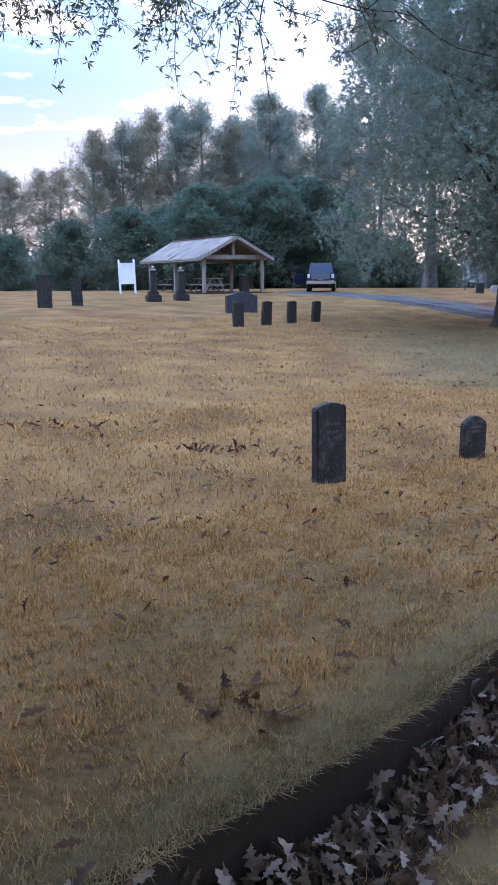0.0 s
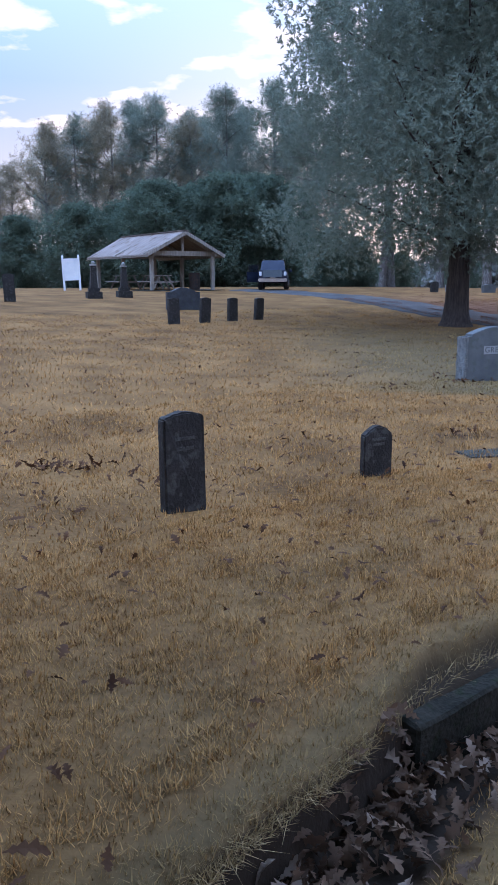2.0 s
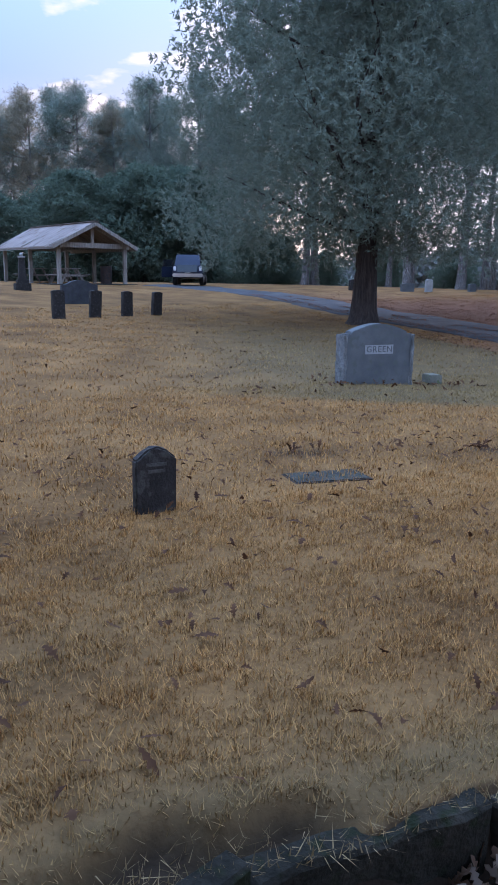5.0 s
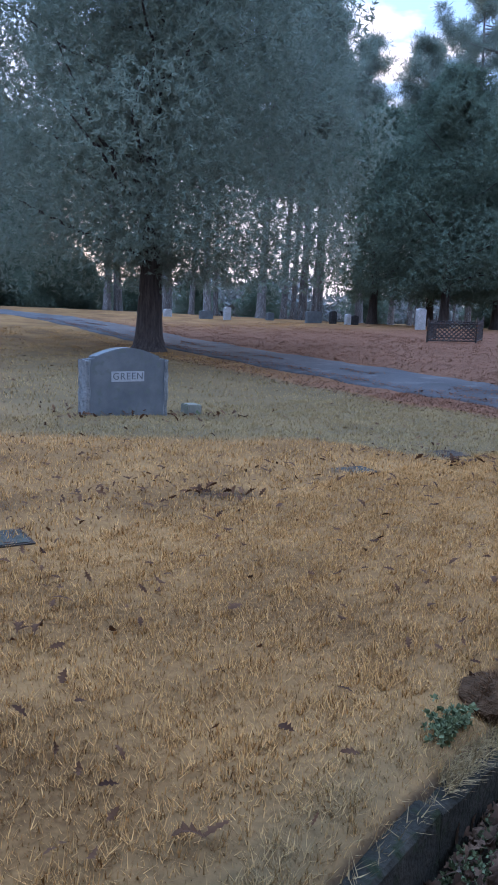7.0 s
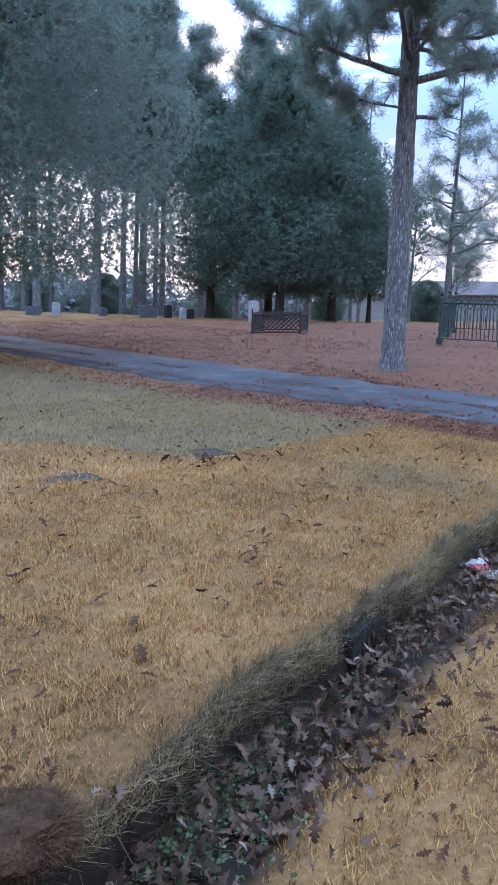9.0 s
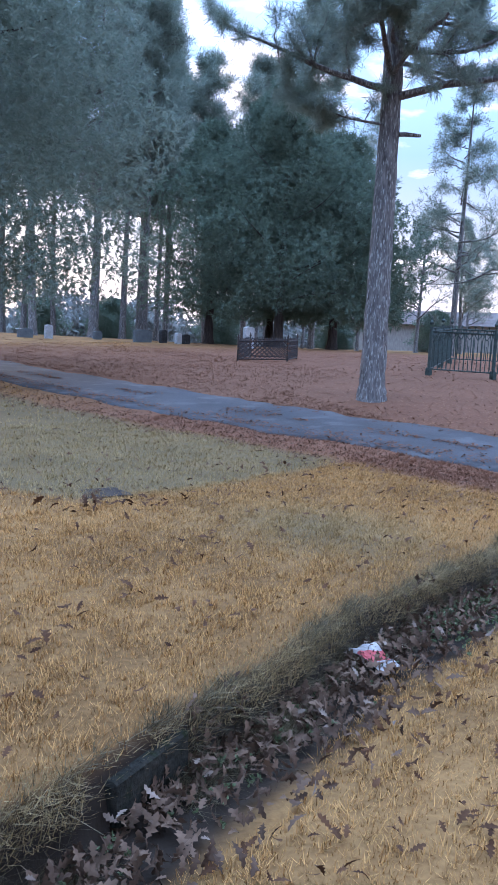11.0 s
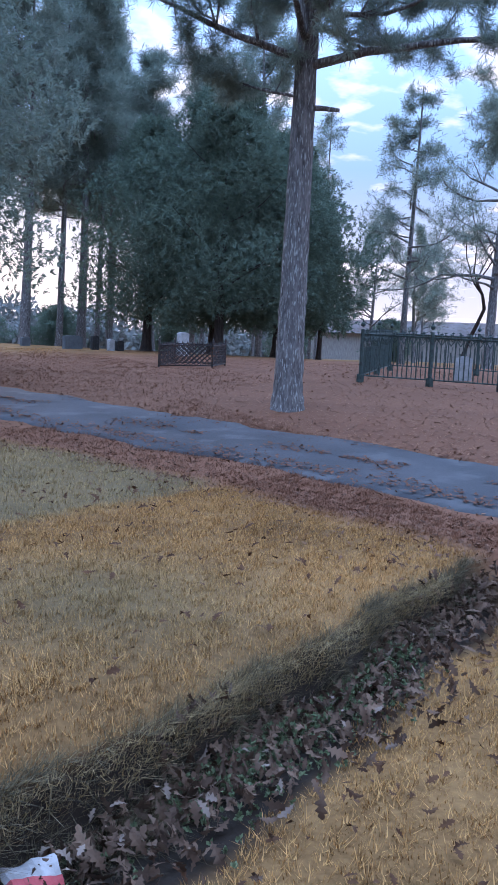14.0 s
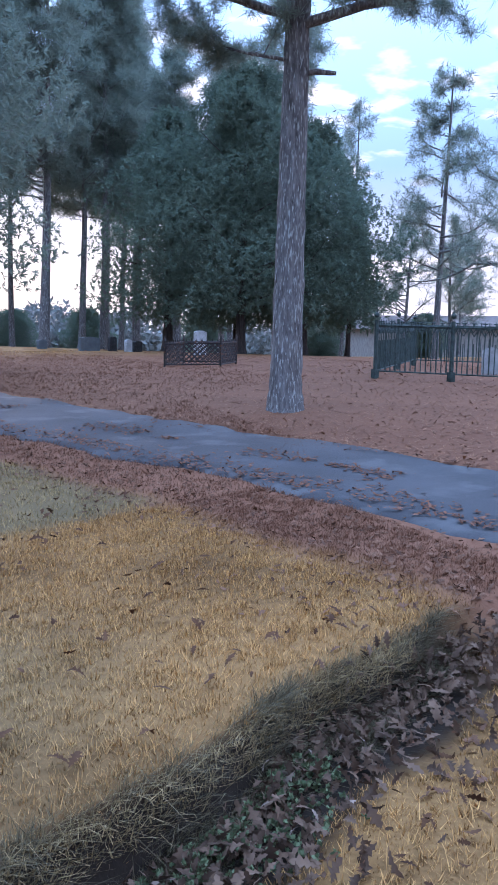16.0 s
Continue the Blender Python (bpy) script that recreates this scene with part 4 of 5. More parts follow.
def shelter():
    """Open timber shelter: local x along the gable end, local y along the ridge."""
    z0 = gz(-1.1, 43.3)
    m = pose(-2.59, 42.34, z0, 0, 0, 32.0)
    ob = thing("picnic_shelter", m, "open timber picnic shelter with a tin gable roof", "shelter")
    W, D, E, R = 3.58, 6.6, 1.93, 2.93
    for x in (0, W):
        for y in (0, D / 2, D):
            part("post", boxed((0.17, 0.17, E + 0.2), (x, y, E / 2 - 0.1), 0.012), M_WOOD, ob)
    for x in (0, W):
        part("wall_plate", beam(bmesh.new(), (x, -0.35, E - 0.09), (x, D + 0.35, E - 0.09), 0.1, 0.22), M_WOOD, ob)
    for y in (0, D / 2, D):
        part("tie_beam", beam(bmesh.new(), (-0.12, y, E - 0.06), (W + 0.12, y, E - 0.06), 0.1, 0.24), M_WOOD, ob)
        part("king_post", boxed((0.14, 0.1, R - E - 0.1), (W / 2, y, (E + R) / 2 + 0.02)), M_WOOD, ob)
        for s in (-1, 1):
            part("rafter", beam(bmesh.new(), (W / 2, y, R - 0.1), (W / 2 + s * (W / 2 + 0.42), y, E - 0.15), 0.08, 0.16), M_WOOD, ob)
    part("ridge_beam", beam(bmesh.new(), (W / 2, -0.4, R - 0.12), (W / 2, D + 0.4, R - 0.12), 0.07, 0.16), M_WOOD, ob)
    slope = math.hypot(W / 2 + 0.5, R - E + 0.24)
    ang = math.degrees(math.atan2(R - E + 0.24, W / 2 + 0.5))
    for s in (-1, 1):
        n = 60
        V, F = [], []
        for k in range(n + 1):
            y = -0.45 + (D + 0.9) * k / n
            rib = 0.022 if k % 4 == 0 else 0.0
            for t in (0.0, 1.0):
                x = W / 2 + s * (W / 2 + 0.5) * t
                z = R + 0.06 - (R - E + 0.24) * t
                V += [(x, y, z + rib), (x, y, z + rib - 0.025)]
        for k in range(n):
            a = k * 4
            F += [(a, a + 2, a + 6, a + 4), (a + 1, a + 5, a + 7, a + 3), (a + 2, a + 3, a + 7, a + 6), (a, a + 4, a + 5, a + 1)]
        part_mesh("roof_sheet", np_mesh("roof_sheet", V, F), M_ROOF, ob, "pale ribbed tin roof slope")
        part("fascia", beam(bmesh.new(), (W / 2, -0.44, R - 0.05), (W / 2 + s * (W / 2 + 0.5), -0.44, E - 0.29 + 0.1), 0.035, 0.17), M_WOOD, ob)
        part("eave_board", beam(bmesh.new(), (W / 2 + s * (W / 2 + 0.46), -0.42, E - 0.2), (W / 2 + s * (W / 2 + 0.46), D + 0.42, E - 0.2), 0.03, 0.14), M_WOOD, ob)
    part("ridge_cap", beam(bmesh.new(), (W / 2, -0.46, R + 0.075), (W / 2, D + 0.46, R + 0.075), 0.26, 0.03), M_ROOF, ob)
    bm = boxed((W + 1.0, D + 0.8, 0.12), (W / 2, D / 2, -0.03), 0.01)
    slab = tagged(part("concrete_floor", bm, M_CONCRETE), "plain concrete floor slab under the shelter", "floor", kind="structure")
    slab.matrix_world = m
    picnic_table(m @ pose(1.15, 1.5, 0.03, 0, 0, 88), "grey timber picnic table under the shelter", "picnic tables")
    picnic_table(m @ pose(2.5, 4.6, 0.03, 0, 0, 92), "grey timber picnic table at the shelter's back", "picnic tables")
    picnic_table(m @ pose(0.9, 5.0, 0.03, 0, 0, 90), "grey timber picnic table in shade", "picnic tables")
    bin_ob = thing("rubbish_bin", m @ pose(3.0, 0.9, 0.03), "dark steel drum bin under the shelter", "bin")
    bm = bmesh.new()
    bmesh.ops.create_cone(bm, cap_ends=True, segments=20, radius1=0.29, radius2=0.29, depth=0.88, matrix=Matrix.Translation((0, 0, 0.44)))
    part("drum", bm, M_IRON, bin_ob)
    bm = bmesh.new()
    for z in (0.3, 0.58, 0.87):
        bmesh.ops.create_cone(bm, cap_ends=True, segments=20, radius1=0.305, radius2=0.305, depth=0.025, matrix=Matrix.Translation((0, 0, z)))
    part("rim", bm, M_IRON, bin_ob)


shelter()


def notice_board():
    x, y = -6.55, 42.2
    ob = thing("notice_board", pose(x, y, gz(x, y), 0, -1.5, 14) @ Matrix.Diagonal((0.9, 0.9, 0.95, 1)), "white-painted notice board on two posts", "sign")
    for sx in (-0.43, 0.43):
        bm = boxed((0.11, 0.11, 1.85), (sx, 0, 0.82), 0.008)
        bmesh.ops.create_cone(bm, cap_ends=True, segments=4, radius1=0.085, radius2=0.0, depth=0.1, matrix=pose(sx, 0, 1.79, 0, 0, 45))
        part("post", bm, M_WHITE, ob)
    part("panel", boxed((0.76, 0.05, 1.02), (0, 0, 1.07), 0.01), M_WHITE, ob, "blank pale board")
    for z in (0.54, 1.6):
        part("rail", boxed((0.78, 0.08, 0.07), (0, -0.01, z), 0.006), M_WHITE, ob)


notice_board()


def parked_car():
    """Boxy off-roader seen from behind: local y runs from tail to bonnet."""
    x, y = 3.75, 45.0
    ob = thing("car", pose(x, y, gz(x, y) + 0.03, 0, 0, -6) @ Matrix.Diagonal((0.86, 0.9, 0.88, 1)), "dark blue off-road car with one front door open", "car")

    def hull(sections, name, mat, lab=""):
        bm = bmesh.new()
        rings = []
        for yy, half, z0, z1 in sections:
            rings.append([bm.verts.new(p) for p in ((-half, yy, z0), (-half * 1.02, yy, (z0 + z1) / 2), (-half * 0.93, yy, z1), (half * 0.93, yy, z1), (half * 1.02, yy, (z0 + z1) / 2), (half, yy, z0))])
        for p, q in zip(rings, rings[1:]):
            for k in range(6):
                bm.faces.new((p[k], p[(k + 1) % 6], q[(k + 1) % 6], q[k]))
        bm.faces.new(rings[0][::-1]); bm.faces.new(rings[-1])
        bmesh.ops.recalc_face_normals(bm, faces=bm.faces[:])
        bmesh.ops.bevel(bm, geom=bm.edges[:], offset=0.03, segments=2, affect="EDGES")
        return part(name, bm, mat, ob, lab)

    hull([(-2.0, 0.82, 0.46, 0.98), (-1.9, 0.88, 0.4, 1.06), (0.9, 0.9, 0.38, 1.06), (1.9, 0.86, 0.42, 0.98), (2.1, 0.78, 0.48, 0.86)], "body", M_CARPAINT)
    hull([(-1.97, 0.78, 1.02, 1.1), (-1.78, 0.7, 1.02, 1.7), (0.25, 0.69, 1.02, 1.72), (0.95, 0.76, 1.02, 1.1)], "cab", M_CARPAINT)
    part("rear_window", boxed((1.16, 0.02, 0.42), (0, -1.905, 1.38), 0.006, pose(0, -1.905, 1.38, 0, 0, 0) @ pose(0, 0, 0, -15) @ pose(0, 1.905, -1.38)), M_GLASS, ob, "dark tailgate glass")
    part("bumper", boxed((1.74, 0.16, 0.2), (0, -2.04, 0.56), 0.04), M_CHROME, ob, "pale rear bumper")
    part("number_plate", boxed((0.32, 0.02, 0.15), (0, -2.035, 0.78), 0.005), M_WHITE, ob, "white number plate")
    for s in (-1, 1):
        part("side_window", boxed((0.02, 1.7, 0.36), (s * 0.735, -0.75, 1.38), 0.005, pose(s * 0.735, 0, 1.38, 0, s * -6, 0) @ pose(-s * 0.735, 0, -1.38)), M_GLASS, ob)
        part("tail_light", boxed((0.16, 0.05, 0.24), (s * 0.74, -2.0, 0.93), 0.02), M_LAMP, ob, "pale-lit tail light")
        part("wing_mirror", boxed((0.2, 0.1, 0.15), (s * 1.02, 0.65, 1.12), 0.02), M_CARPAINT, ob)
        part("roof_rail", beam(bmesh.new(), (s * 0.6, -1.6, 1.75), (s * 0.6, 0.1, 1.77), 0.04, 0.04), M_CHROME, ob)
        for yy in (-1.3, 1.35):
            bm2 = bmesh.new()
            bmesh.ops.create_cone(bm2, cap_ends=True, segments=24, radius1=0.37, radius2=0.37, depth=0.24, matrix=pose(s * 0.78, yy, 0.37, 0, 90, 0))
            bmesh.ops.bevel(bm2, geom=[e for e in bm2.edges if e.calc_face_angle(0) > 1], offset=0.03, segments=2, affect="EDGES")
            wheel = part("wheel", bm2, M_TYRE, ob, "black tyre")
            bm2 = bmesh.new()
            bmesh.ops.create_cone(bm2, cap_ends=True, segments=18, radius1=0.22, radius2=0.19, depth=0.03, matrix=pose(s * 0.905, yy, 0.37, 0, 90 * s, 0))
            part("rim", bm2, M_CHROME, wheel, "grey metal rim")
    hinge = pose(-0.9, 0.75, 0, 0, 0, -52)
    door = part("door", boxed((0.07, 1.05, 0.62), (0, -0.52, 0.75), 0.02), M_CARPAINT, ob, "open front door")
    door.matrix_local = hinge
    part("door_glass", boxed((0.02, 0.86, 0.4), (0.02, -0.5, 1.27), 0.005), M_GLASS, door)


parked_car()

# ---- iron railings ----


def bar_bm(bm, a, b, r, sides=6):
    V, F = tube([a, b], [r, r], sides)
    vs = [bm.verts.new(v) for v in V]
    for f in F:
        bm.faces.new([vs[i] for i in f])
    return bm


def ring_bm(bm, c, u, v, r, thick, n=12):
    pts = [Vector(c) + Vector(u) * (r * math.cos(2 * math.pi * k / n)) + Vector(v) * (r * math.sin(2 * math.pi * k / n)) for k in range(n)]
    for k in range(n):
        bar_bm(bm, pts[k], pts[(k + 1) % n], thick, 4)


def lattice_enclosure():
    a, b = np.array([17.23, 26.24]), np.array([18.36, 25.22])
    u = (b - a) / np.linalg.norm(b - a)
    back = np.array([-u[1], u[0]])
    depth = 1.5
    corners = [a, b, b + back * depth, a + back * depth]
    ob = thing("grave_enclosure", Matrix.Translation((a[0], a[1], 0)), "low rusty cast iron enclosure with lattice panels", "railing")
    H = 0.60
    for k in range(4):
        c, d = corners[k] - a, corners[(k + 1) % 4] - a
        zc, zd = gz(*corners[k]), gz(*corners[(k + 1) % 4])
        bm = bmesh.new()
        bar_bm(bm, (c[0], c[1], zc - 0.1), (c[0], c[1], zc + H + 0.10), 0.028, 8)
        bmesh.ops.create_cone(bm, cap_ends=True, segments=8, radius1=0.045, radius2=0.0, depth=0.14, matrix=Matrix.Translation((c[0], c[1], zc + H + 0.15)))
        part("post", bm, M_IRON, ob)
        n = max(6, int(np.linalg.norm(d - c) / 0.15))
        P = lambda t, h: (c[0] + (d[0] - c[0]) * t, c[1] + (d[1] - c[1]) * t, zc + (zd - zc) * t + h)
        for h in (0.06, H):
            part("rail", bar_bm(bmesh.new(), P(0, h), P(1, h), 0.02), M_IRON, ob)
        bm = bmesh.new()
        rows = 4
        step = (H - 0.06) / rows
        for i in range(n):
            for j in range(rows):
                h0 = 0.06 + j * step
                bar_bm(bm, P(i / n, h0), P((i + 1) / n, h0 + step), 0.0125, 4)
                bar_bm(bm, P((i + 1) / n, h0), P(i / n, h0 + step), 0.0125, 4)
                bmesh.ops.create_uvsphere(bm, u_segments=6, v_segments=4, radius=0.028, matrix=Matrix.Translation(P((i + 0.5) / n, h0 + step / 2)))
        part("lattice", bm, M_IRON, ob, "diamond lattice with small rosettes")
        for i in range(n):
            bm = bmesh.new()
            bmesh.ops.create_cone(bm, cap_ends=True, segments=6, radius1=0.025, radius2=0.0, depth=0.09, matrix=Matrix.Translation(P((i + 0.5) / n, H + 0.055)))
            part("spike", bm, M_IRON, ob)


lattice_enclosure()


def railed_plot():
    A, Bk = np.array([19.6, 20.35]), np.array([23.8, 24.25])
    fr = np.array([0.68, -0.73])
    P2, P3 = A + fr * 3.1, A + fr * 4.45
    P4 = A + fr * 7.5
    Ck = Bk + fr * 7.5
    ob = thing("iron_railing", Matrix.Translation((A[0], A[1], 0)), "tall verdigris iron railing round a family plot", "railing")
    H = 1.2

    def post(p, big=False):
        z = gz(*p)
        x, y = p - A
        r = 0.06 if big else 0.045
        bm = bmesh.new()
        bar_bm(bm, (x, y, z - 0.1), (x, y, z + H + (0.06 if big else 0.0)), r, 8)
        box(bm, (r * 2.8, r * 2.8, 0.22), (x, y, z + 0.08), 0.01)
        bmesh.ops.create_uvsphere(bm, u_segments=10, v_segments=8, radius=r * 1.25, matrix=Matrix.Translation((x, y, z + H + 0.11)))
        bmesh.ops.create_cone(bm, cap_ends=True, segments=8, radius1=r * 0.6, radius2=0.0, depth=0.12, matrix=Matrix.Translation((x, y, z + H + 0.2)))
        part("post", bm, M_IRON if big else M_GREENIRON, ob, "dark capped post" if big else "")

    def panel(p, q, mat):
        zp, zq = gz(*p), gz(*q)
        c, d = p - A, q - A
        L = np.linalg.norm(q - p)
        n = max(4, int(round(L / 0.21)))
        P = lambda t, h: (c[0] + (d[0] - c[0]) * t, c[1] + (d[1] - c[1]) * t, zp + (zq - zp) * t + h)
        for h in (0.16, H - 0.1):
            part("rail", bar_bm(bmesh.new(), P(0, h), P(1, h), 0.018), mat, ob)
        for i in range(n):
            bm = bmesh.new()
            t = (i + 0.5) / n
            w = 0.5 / n * 0.95
            bar_bm(bm, P(t, 0.16), P(t, H - 0.42), 0.011, 5)
            for s in (-1, 1):
                bar_bm(bm, P(t + s * w, 0.16), P(t + s * w, H - 0.34), 0.0105, 5)
                last = P(t + s * w, H - 0.34)
                for k in range(1, 6):
                    a = k / 5 * math.pi / 2
                    now = P(t + s * w * math.cos(a) ** 0.8 if k < 5 else t, H - 0.34 + 0.24 * math.sin(a))
                    bar_bm(bm, last, now, 0.0105, 4)
                    last = now
            tri = [P(t - w, H - 0.12), P(t + w, H - 0.12), P(t, H - 0.27)]
            for k in range(3):
                bar_bm(bm, tri[k], tri[(k + 1) % 3], 0.011, 4)
            bmesh.ops.create_cone(bm, cap_ends=True, segments=6, radius1=0.022, radius2=0.0, depth=0.13, matrix=Matrix.Translation(P(t, H - 0.03)))
            bar_bm(bm, P(t - w * 0.45, H - 0.02), P(t + w * 0.45, H - 0.02), 0.011, 4)
            part("baluster", bm, mat, ob)

    runs = [(A, P2, M_GREENIRON), (P3, P4, M_GREENIRON), (A, Bk, M_GREENIRON), (Bk, Ck, M_GREENIRON), (P4, Ck, M_GREENIRON)]
    for p, q, mt in runs:
        panel(p, q, mt)
    for p in (A, (A + Bk) / 2, Bk, (A + P2) / 2, Bk + fr * 2.5, Bk + fr * 5, P4, Ck):
        post(np.asarray(p))
    post(P2, True), post(P3, True)
    gate = thing("iron_gate", Matrix.Translation((A[0], A[1], 0)), "black iron gate with scrolled cresting between two posts", "gate")
    c, d = P2 + fr * 0.07 - A, P3 - fr * 0.07 - A
    zg = gz(*((P2 + P3) / 2))
    G = lambda t, h: (c[0] + (d[0] - c[0]) * t, c[1] + (d[1] - c[1]) * t, zg + h)
    for h in (0.14, 0.6, H - 0.12):
        part("rail", bar_bm(bmesh.new(), G(0, h), G(1, h), 0.018), M_IRON, gate)
    for i in range(11):
        part("bar", bar_bm(bmesh.new(), G(i / 10, 0.14), G(i / 10, H - 0.12), 0.012), M_IRON, gate)
    u3 = (fr[0], fr[1], 0)
    bm = bmesh.new()
    for t, r, h in ((0.15, 0.075, 0.0), (0.3, 0.1, 0.03), (0.7, 0.1, 0.03), (0.85, 0.075, 0.0), (0.5, 0.09, 0.14)):
        ring_bm(bm, G(t, H - 0.02 + h), u3, (0, 0, 1), r, 0.013)
    bar_bm(bm, G(0.5, H + 0.15), G(0.5, H + 0.42), 0.016)
    part("scrollwork", bm, M_IRON, gate, "scrolled iron cresting")
    q = math.degrees(math.atan2(fr[1], fr[0]))
    mid = G(0.5, H - 0.2)
    part("name_plate", boxed((0.36, 0.02, 0.28), mid, 0.01, pose(0, 0, 0, 0, 0, q)), M_IRON, gate, "dark cast plate")
    sill = thing("threshold", pose(*((P2 + P3) / 2), zg, 0, 0, q), "pale stone threshold under the gate", "step")
    part("slab", boxed((1.25, 0.28, 0.1), (0, 0, 0.0), 0.012), M_PALESTONE, sill)
    for k, (f, g, h) in enumerate(((2.2, 2.6, 0.62), (4.6, 2.4, 0.5), (5.6, 3.4, 0.9))):
        p = A + fr * f + (Bk - A) / np.linalg.norm(Bk - A) * g
        headstone(p[0], p[1], q + 180, 0.42, h, 0.12, 0.07, M_PALESTONE if k != 1 else M_DARKSTONE, "headstone inside the railed plot", "headstones in the railed plot", seed=50 + k)


railed_plot()

# a long low shed roof beyond the field
def far_shed():
    x, y = 73, 68.5
    ob = thing("shed", pose(x, y, gz(x, y), 0, 0, -50), "long low shed with a pale metal roof", "building")
    part("wall", boxed((34, 8, 3.2), (0, 0, 1.5), 0.02), M_WOOD, ob)
    bm = bmesh.new()
    pts = [(-17.6, -4.6, 3.05), (17.6, -4.6, 3.05), (17.6, 0, 4.7), (-17.6, 0, 4.7), (17.6, 4.6, 3.05), (-17.6, 4.6, 3.05)]
    v = [bm.verts.new(p) for p in pts]
    bm.faces.new((v[0], v[1], v[2], v[3])); bm.faces.new((v[3], v[2], v[4], v[5]))
    bmesh.ops.solidify(bm, geom=bm.faces[:], thickness=0.12)
    part("roof", bm, M_ROOF, ob)


far_shed()

# ---- kerb, gutter and turf ----


def kerb():
    ob = thing("kerb", Matrix.Identity(4), "old weathered concrete kerb, overgrown by the lawn", "kerb")
    ob["kind"] = "structure"
    r = random.Random(9)
    x = -1.4
    while x < 11.2:
        ln = r.uniform(0.75, 0.95)
        if 6.3 < x < 7.2:
            ln = 0.46
        x1 = x + ln * 0.86
        a, b = Vector((x, float(edge(x)), 0)), Vector((x1, float(edge(x1)), 0))
        d = (b - a); turn = math.degrees(math.atan2(d.y, d.x))
        bare = (0.9 < x < 5.0) or (6.72 < x < 7.15)
        mx, my = (a.x + b.x) / 2, (a.y + b.y) / 2
        nx, ny = math.sin(radians(turn)), -math.cos(radians(turn))
        out = (0.03 if x < 6 else 0.02) if bare else -0.03
        top = float(lawn(mx, my)) - ((0.06 if x < 6 else 0.11) if bare else 0.16) - r.uniform(0, 0.02)
        bm = boxed((d.length - 0.012, 0.10, 0.34), (0, 0, -0.17))
        bmesh.ops.subdivide_edges(bm, edges=[e for e in bm.edges if e.calc_length() > 0.5], cuts=5)
        for v in bm.verts:
            v.co += Vector((0, r.uniform(-1, 1) * 0.008, r.uniform(-1, 1) * 0.008))
        bmesh.ops.bevel(bm, geom=[e for e in bm.edges if e.calc_face_angle(0) > 1], offset=0.012, segments=1, affect="EDGES")
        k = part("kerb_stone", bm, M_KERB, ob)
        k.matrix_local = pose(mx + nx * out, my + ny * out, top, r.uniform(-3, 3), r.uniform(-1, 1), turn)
        x = x1 + 0.01


kerb()

rg = np.random.default_rng(77)


def blades(x, y, h, w, lean_dir=None, lean=1.0, z=None):
    """Single grass blades as bent slivers."""
    n = len(x)
    z = ground(x, y) if z is None else z
    a = rg.uniform(0, 2 * np.pi, n)
    d = np.stack([np.cos(a), np.sin(a)], 1) * (lean * rg.uniform(0.2, 1.2, n))[:, None]
    if lean_dir is not None:
        d = d * 0.5 + lean_dir
    s = np.stack([-np.sin(a), np.cos(a)], 1) * (w / 2)[:, None]
    base = np.stack([x, y, z - 0.006], 1)
    up = np.stack([d[:, 0] * h, d[:, 1] * h, h / np.sqrt(1 + (d ** 2).sum(1)) * 1.1], 1)
    V = np.stack([base - np.column_stack([s, np.zeros(n)]), base + np.column_stack([s, np.zeros(n)]), base + up], 1).reshape(-1, 3)
    return V, np.arange(3 * n).reshape(-1, 3)


def turf(name, label, x, y, h, w, mat=None, **kw):
    V, F = blades(x, y, h, w, **kw)
    me = np_mesh(name, V, F)
    paint_zones(me, V[:, 0], V[:, 1], 0.0)
    tagged(part_mesh(name, me, mat or M_GRASS), label, "grass", kind="stuff")


TUFT = [(rg.uniform(0, 6.28), rg.uniform(48, 95), rg.uniform(0, 6.28)) for k in range(7)] + [(rg.uniform(0, 6.28), rg.uniform(14, 26), rg.uniform(0, 6.28)) for k in range(4)]


def tufted(x, y):
    """How thickly the turf grows: 0 in the gaps between tufts, 1 in their midst."""
    v = sum(np.sin(k * (x * math.cos(a) + y * math.sin(a)) + p) for a, k, p in TUFT) / 2.3
    return 1 / (1 + np.exp(-2.2 * v))


def clumped(x0, x1, s0, s1, n, per=16, spread=0.02, keep=None):
    m = n // per
    x = np.repeat(rg.uniform(x0, x1, m), per) + rg.normal(0, spread, m * per)
    s = np.repeat(rg.uniform(s0, s1, m), per) + rg.normal(0, spread, m * per)
    y = edge(x) + s / 0.85
    if keep is not None:
        k = keep(x, y, s)
        x, y = x[k], y[k]
    k = rg.uniform(0, 1, len(x)) < 0.45 + 0.55 * tufted(x, y)
    return x[k], y[k]


def grow(x, y):
    return (0.012 + 0.036 * rg.uniform(0, 1, len(x)) ** 1.8) * (0.65 + 0.6 * tufted(x, y))


x, y = clumped(-2.2, 13.4, 0.01, 2.6, 900000, 8, 0.025, lambda x, y, s: hollow(x, s) < 0.3)
turf("lawn_grass", "short dry tan lawn grass", x, y, grow(x, y), rg.uniform(0.0028, 0.0055, len(x)))
x, y = clumped(-3.5, 15.0, 2.5, 7.0, 330000, 8, 0.04)
turf("lawn_grass", "short dry tan lawn grass", x, y, grow(x, y) * 1.15, rg.uniform(0.005, 0.009, len(x)))
x, y = clumped(-9.0, 18.0, 6.8, 22.0, 170000, 6, 0.06, lambda x, y, s: np.abs(x - road_x(y)) > 1.5)
turf("lawn_grass", "short dry lawn grass further off", x, y, grow(x, y) * 1.3, rg.uniform(0.012, 0.02, len(x)))
x, y = clumped(-1.5, 13.4, -2.2, -0.3, 380000, 8, 0.025, lambda x, y, s: (s < -0.38 + 0.08 * np.sin(x * 3.1) + 0.06 * np.sin(x * 8)) | (x > 12.3))
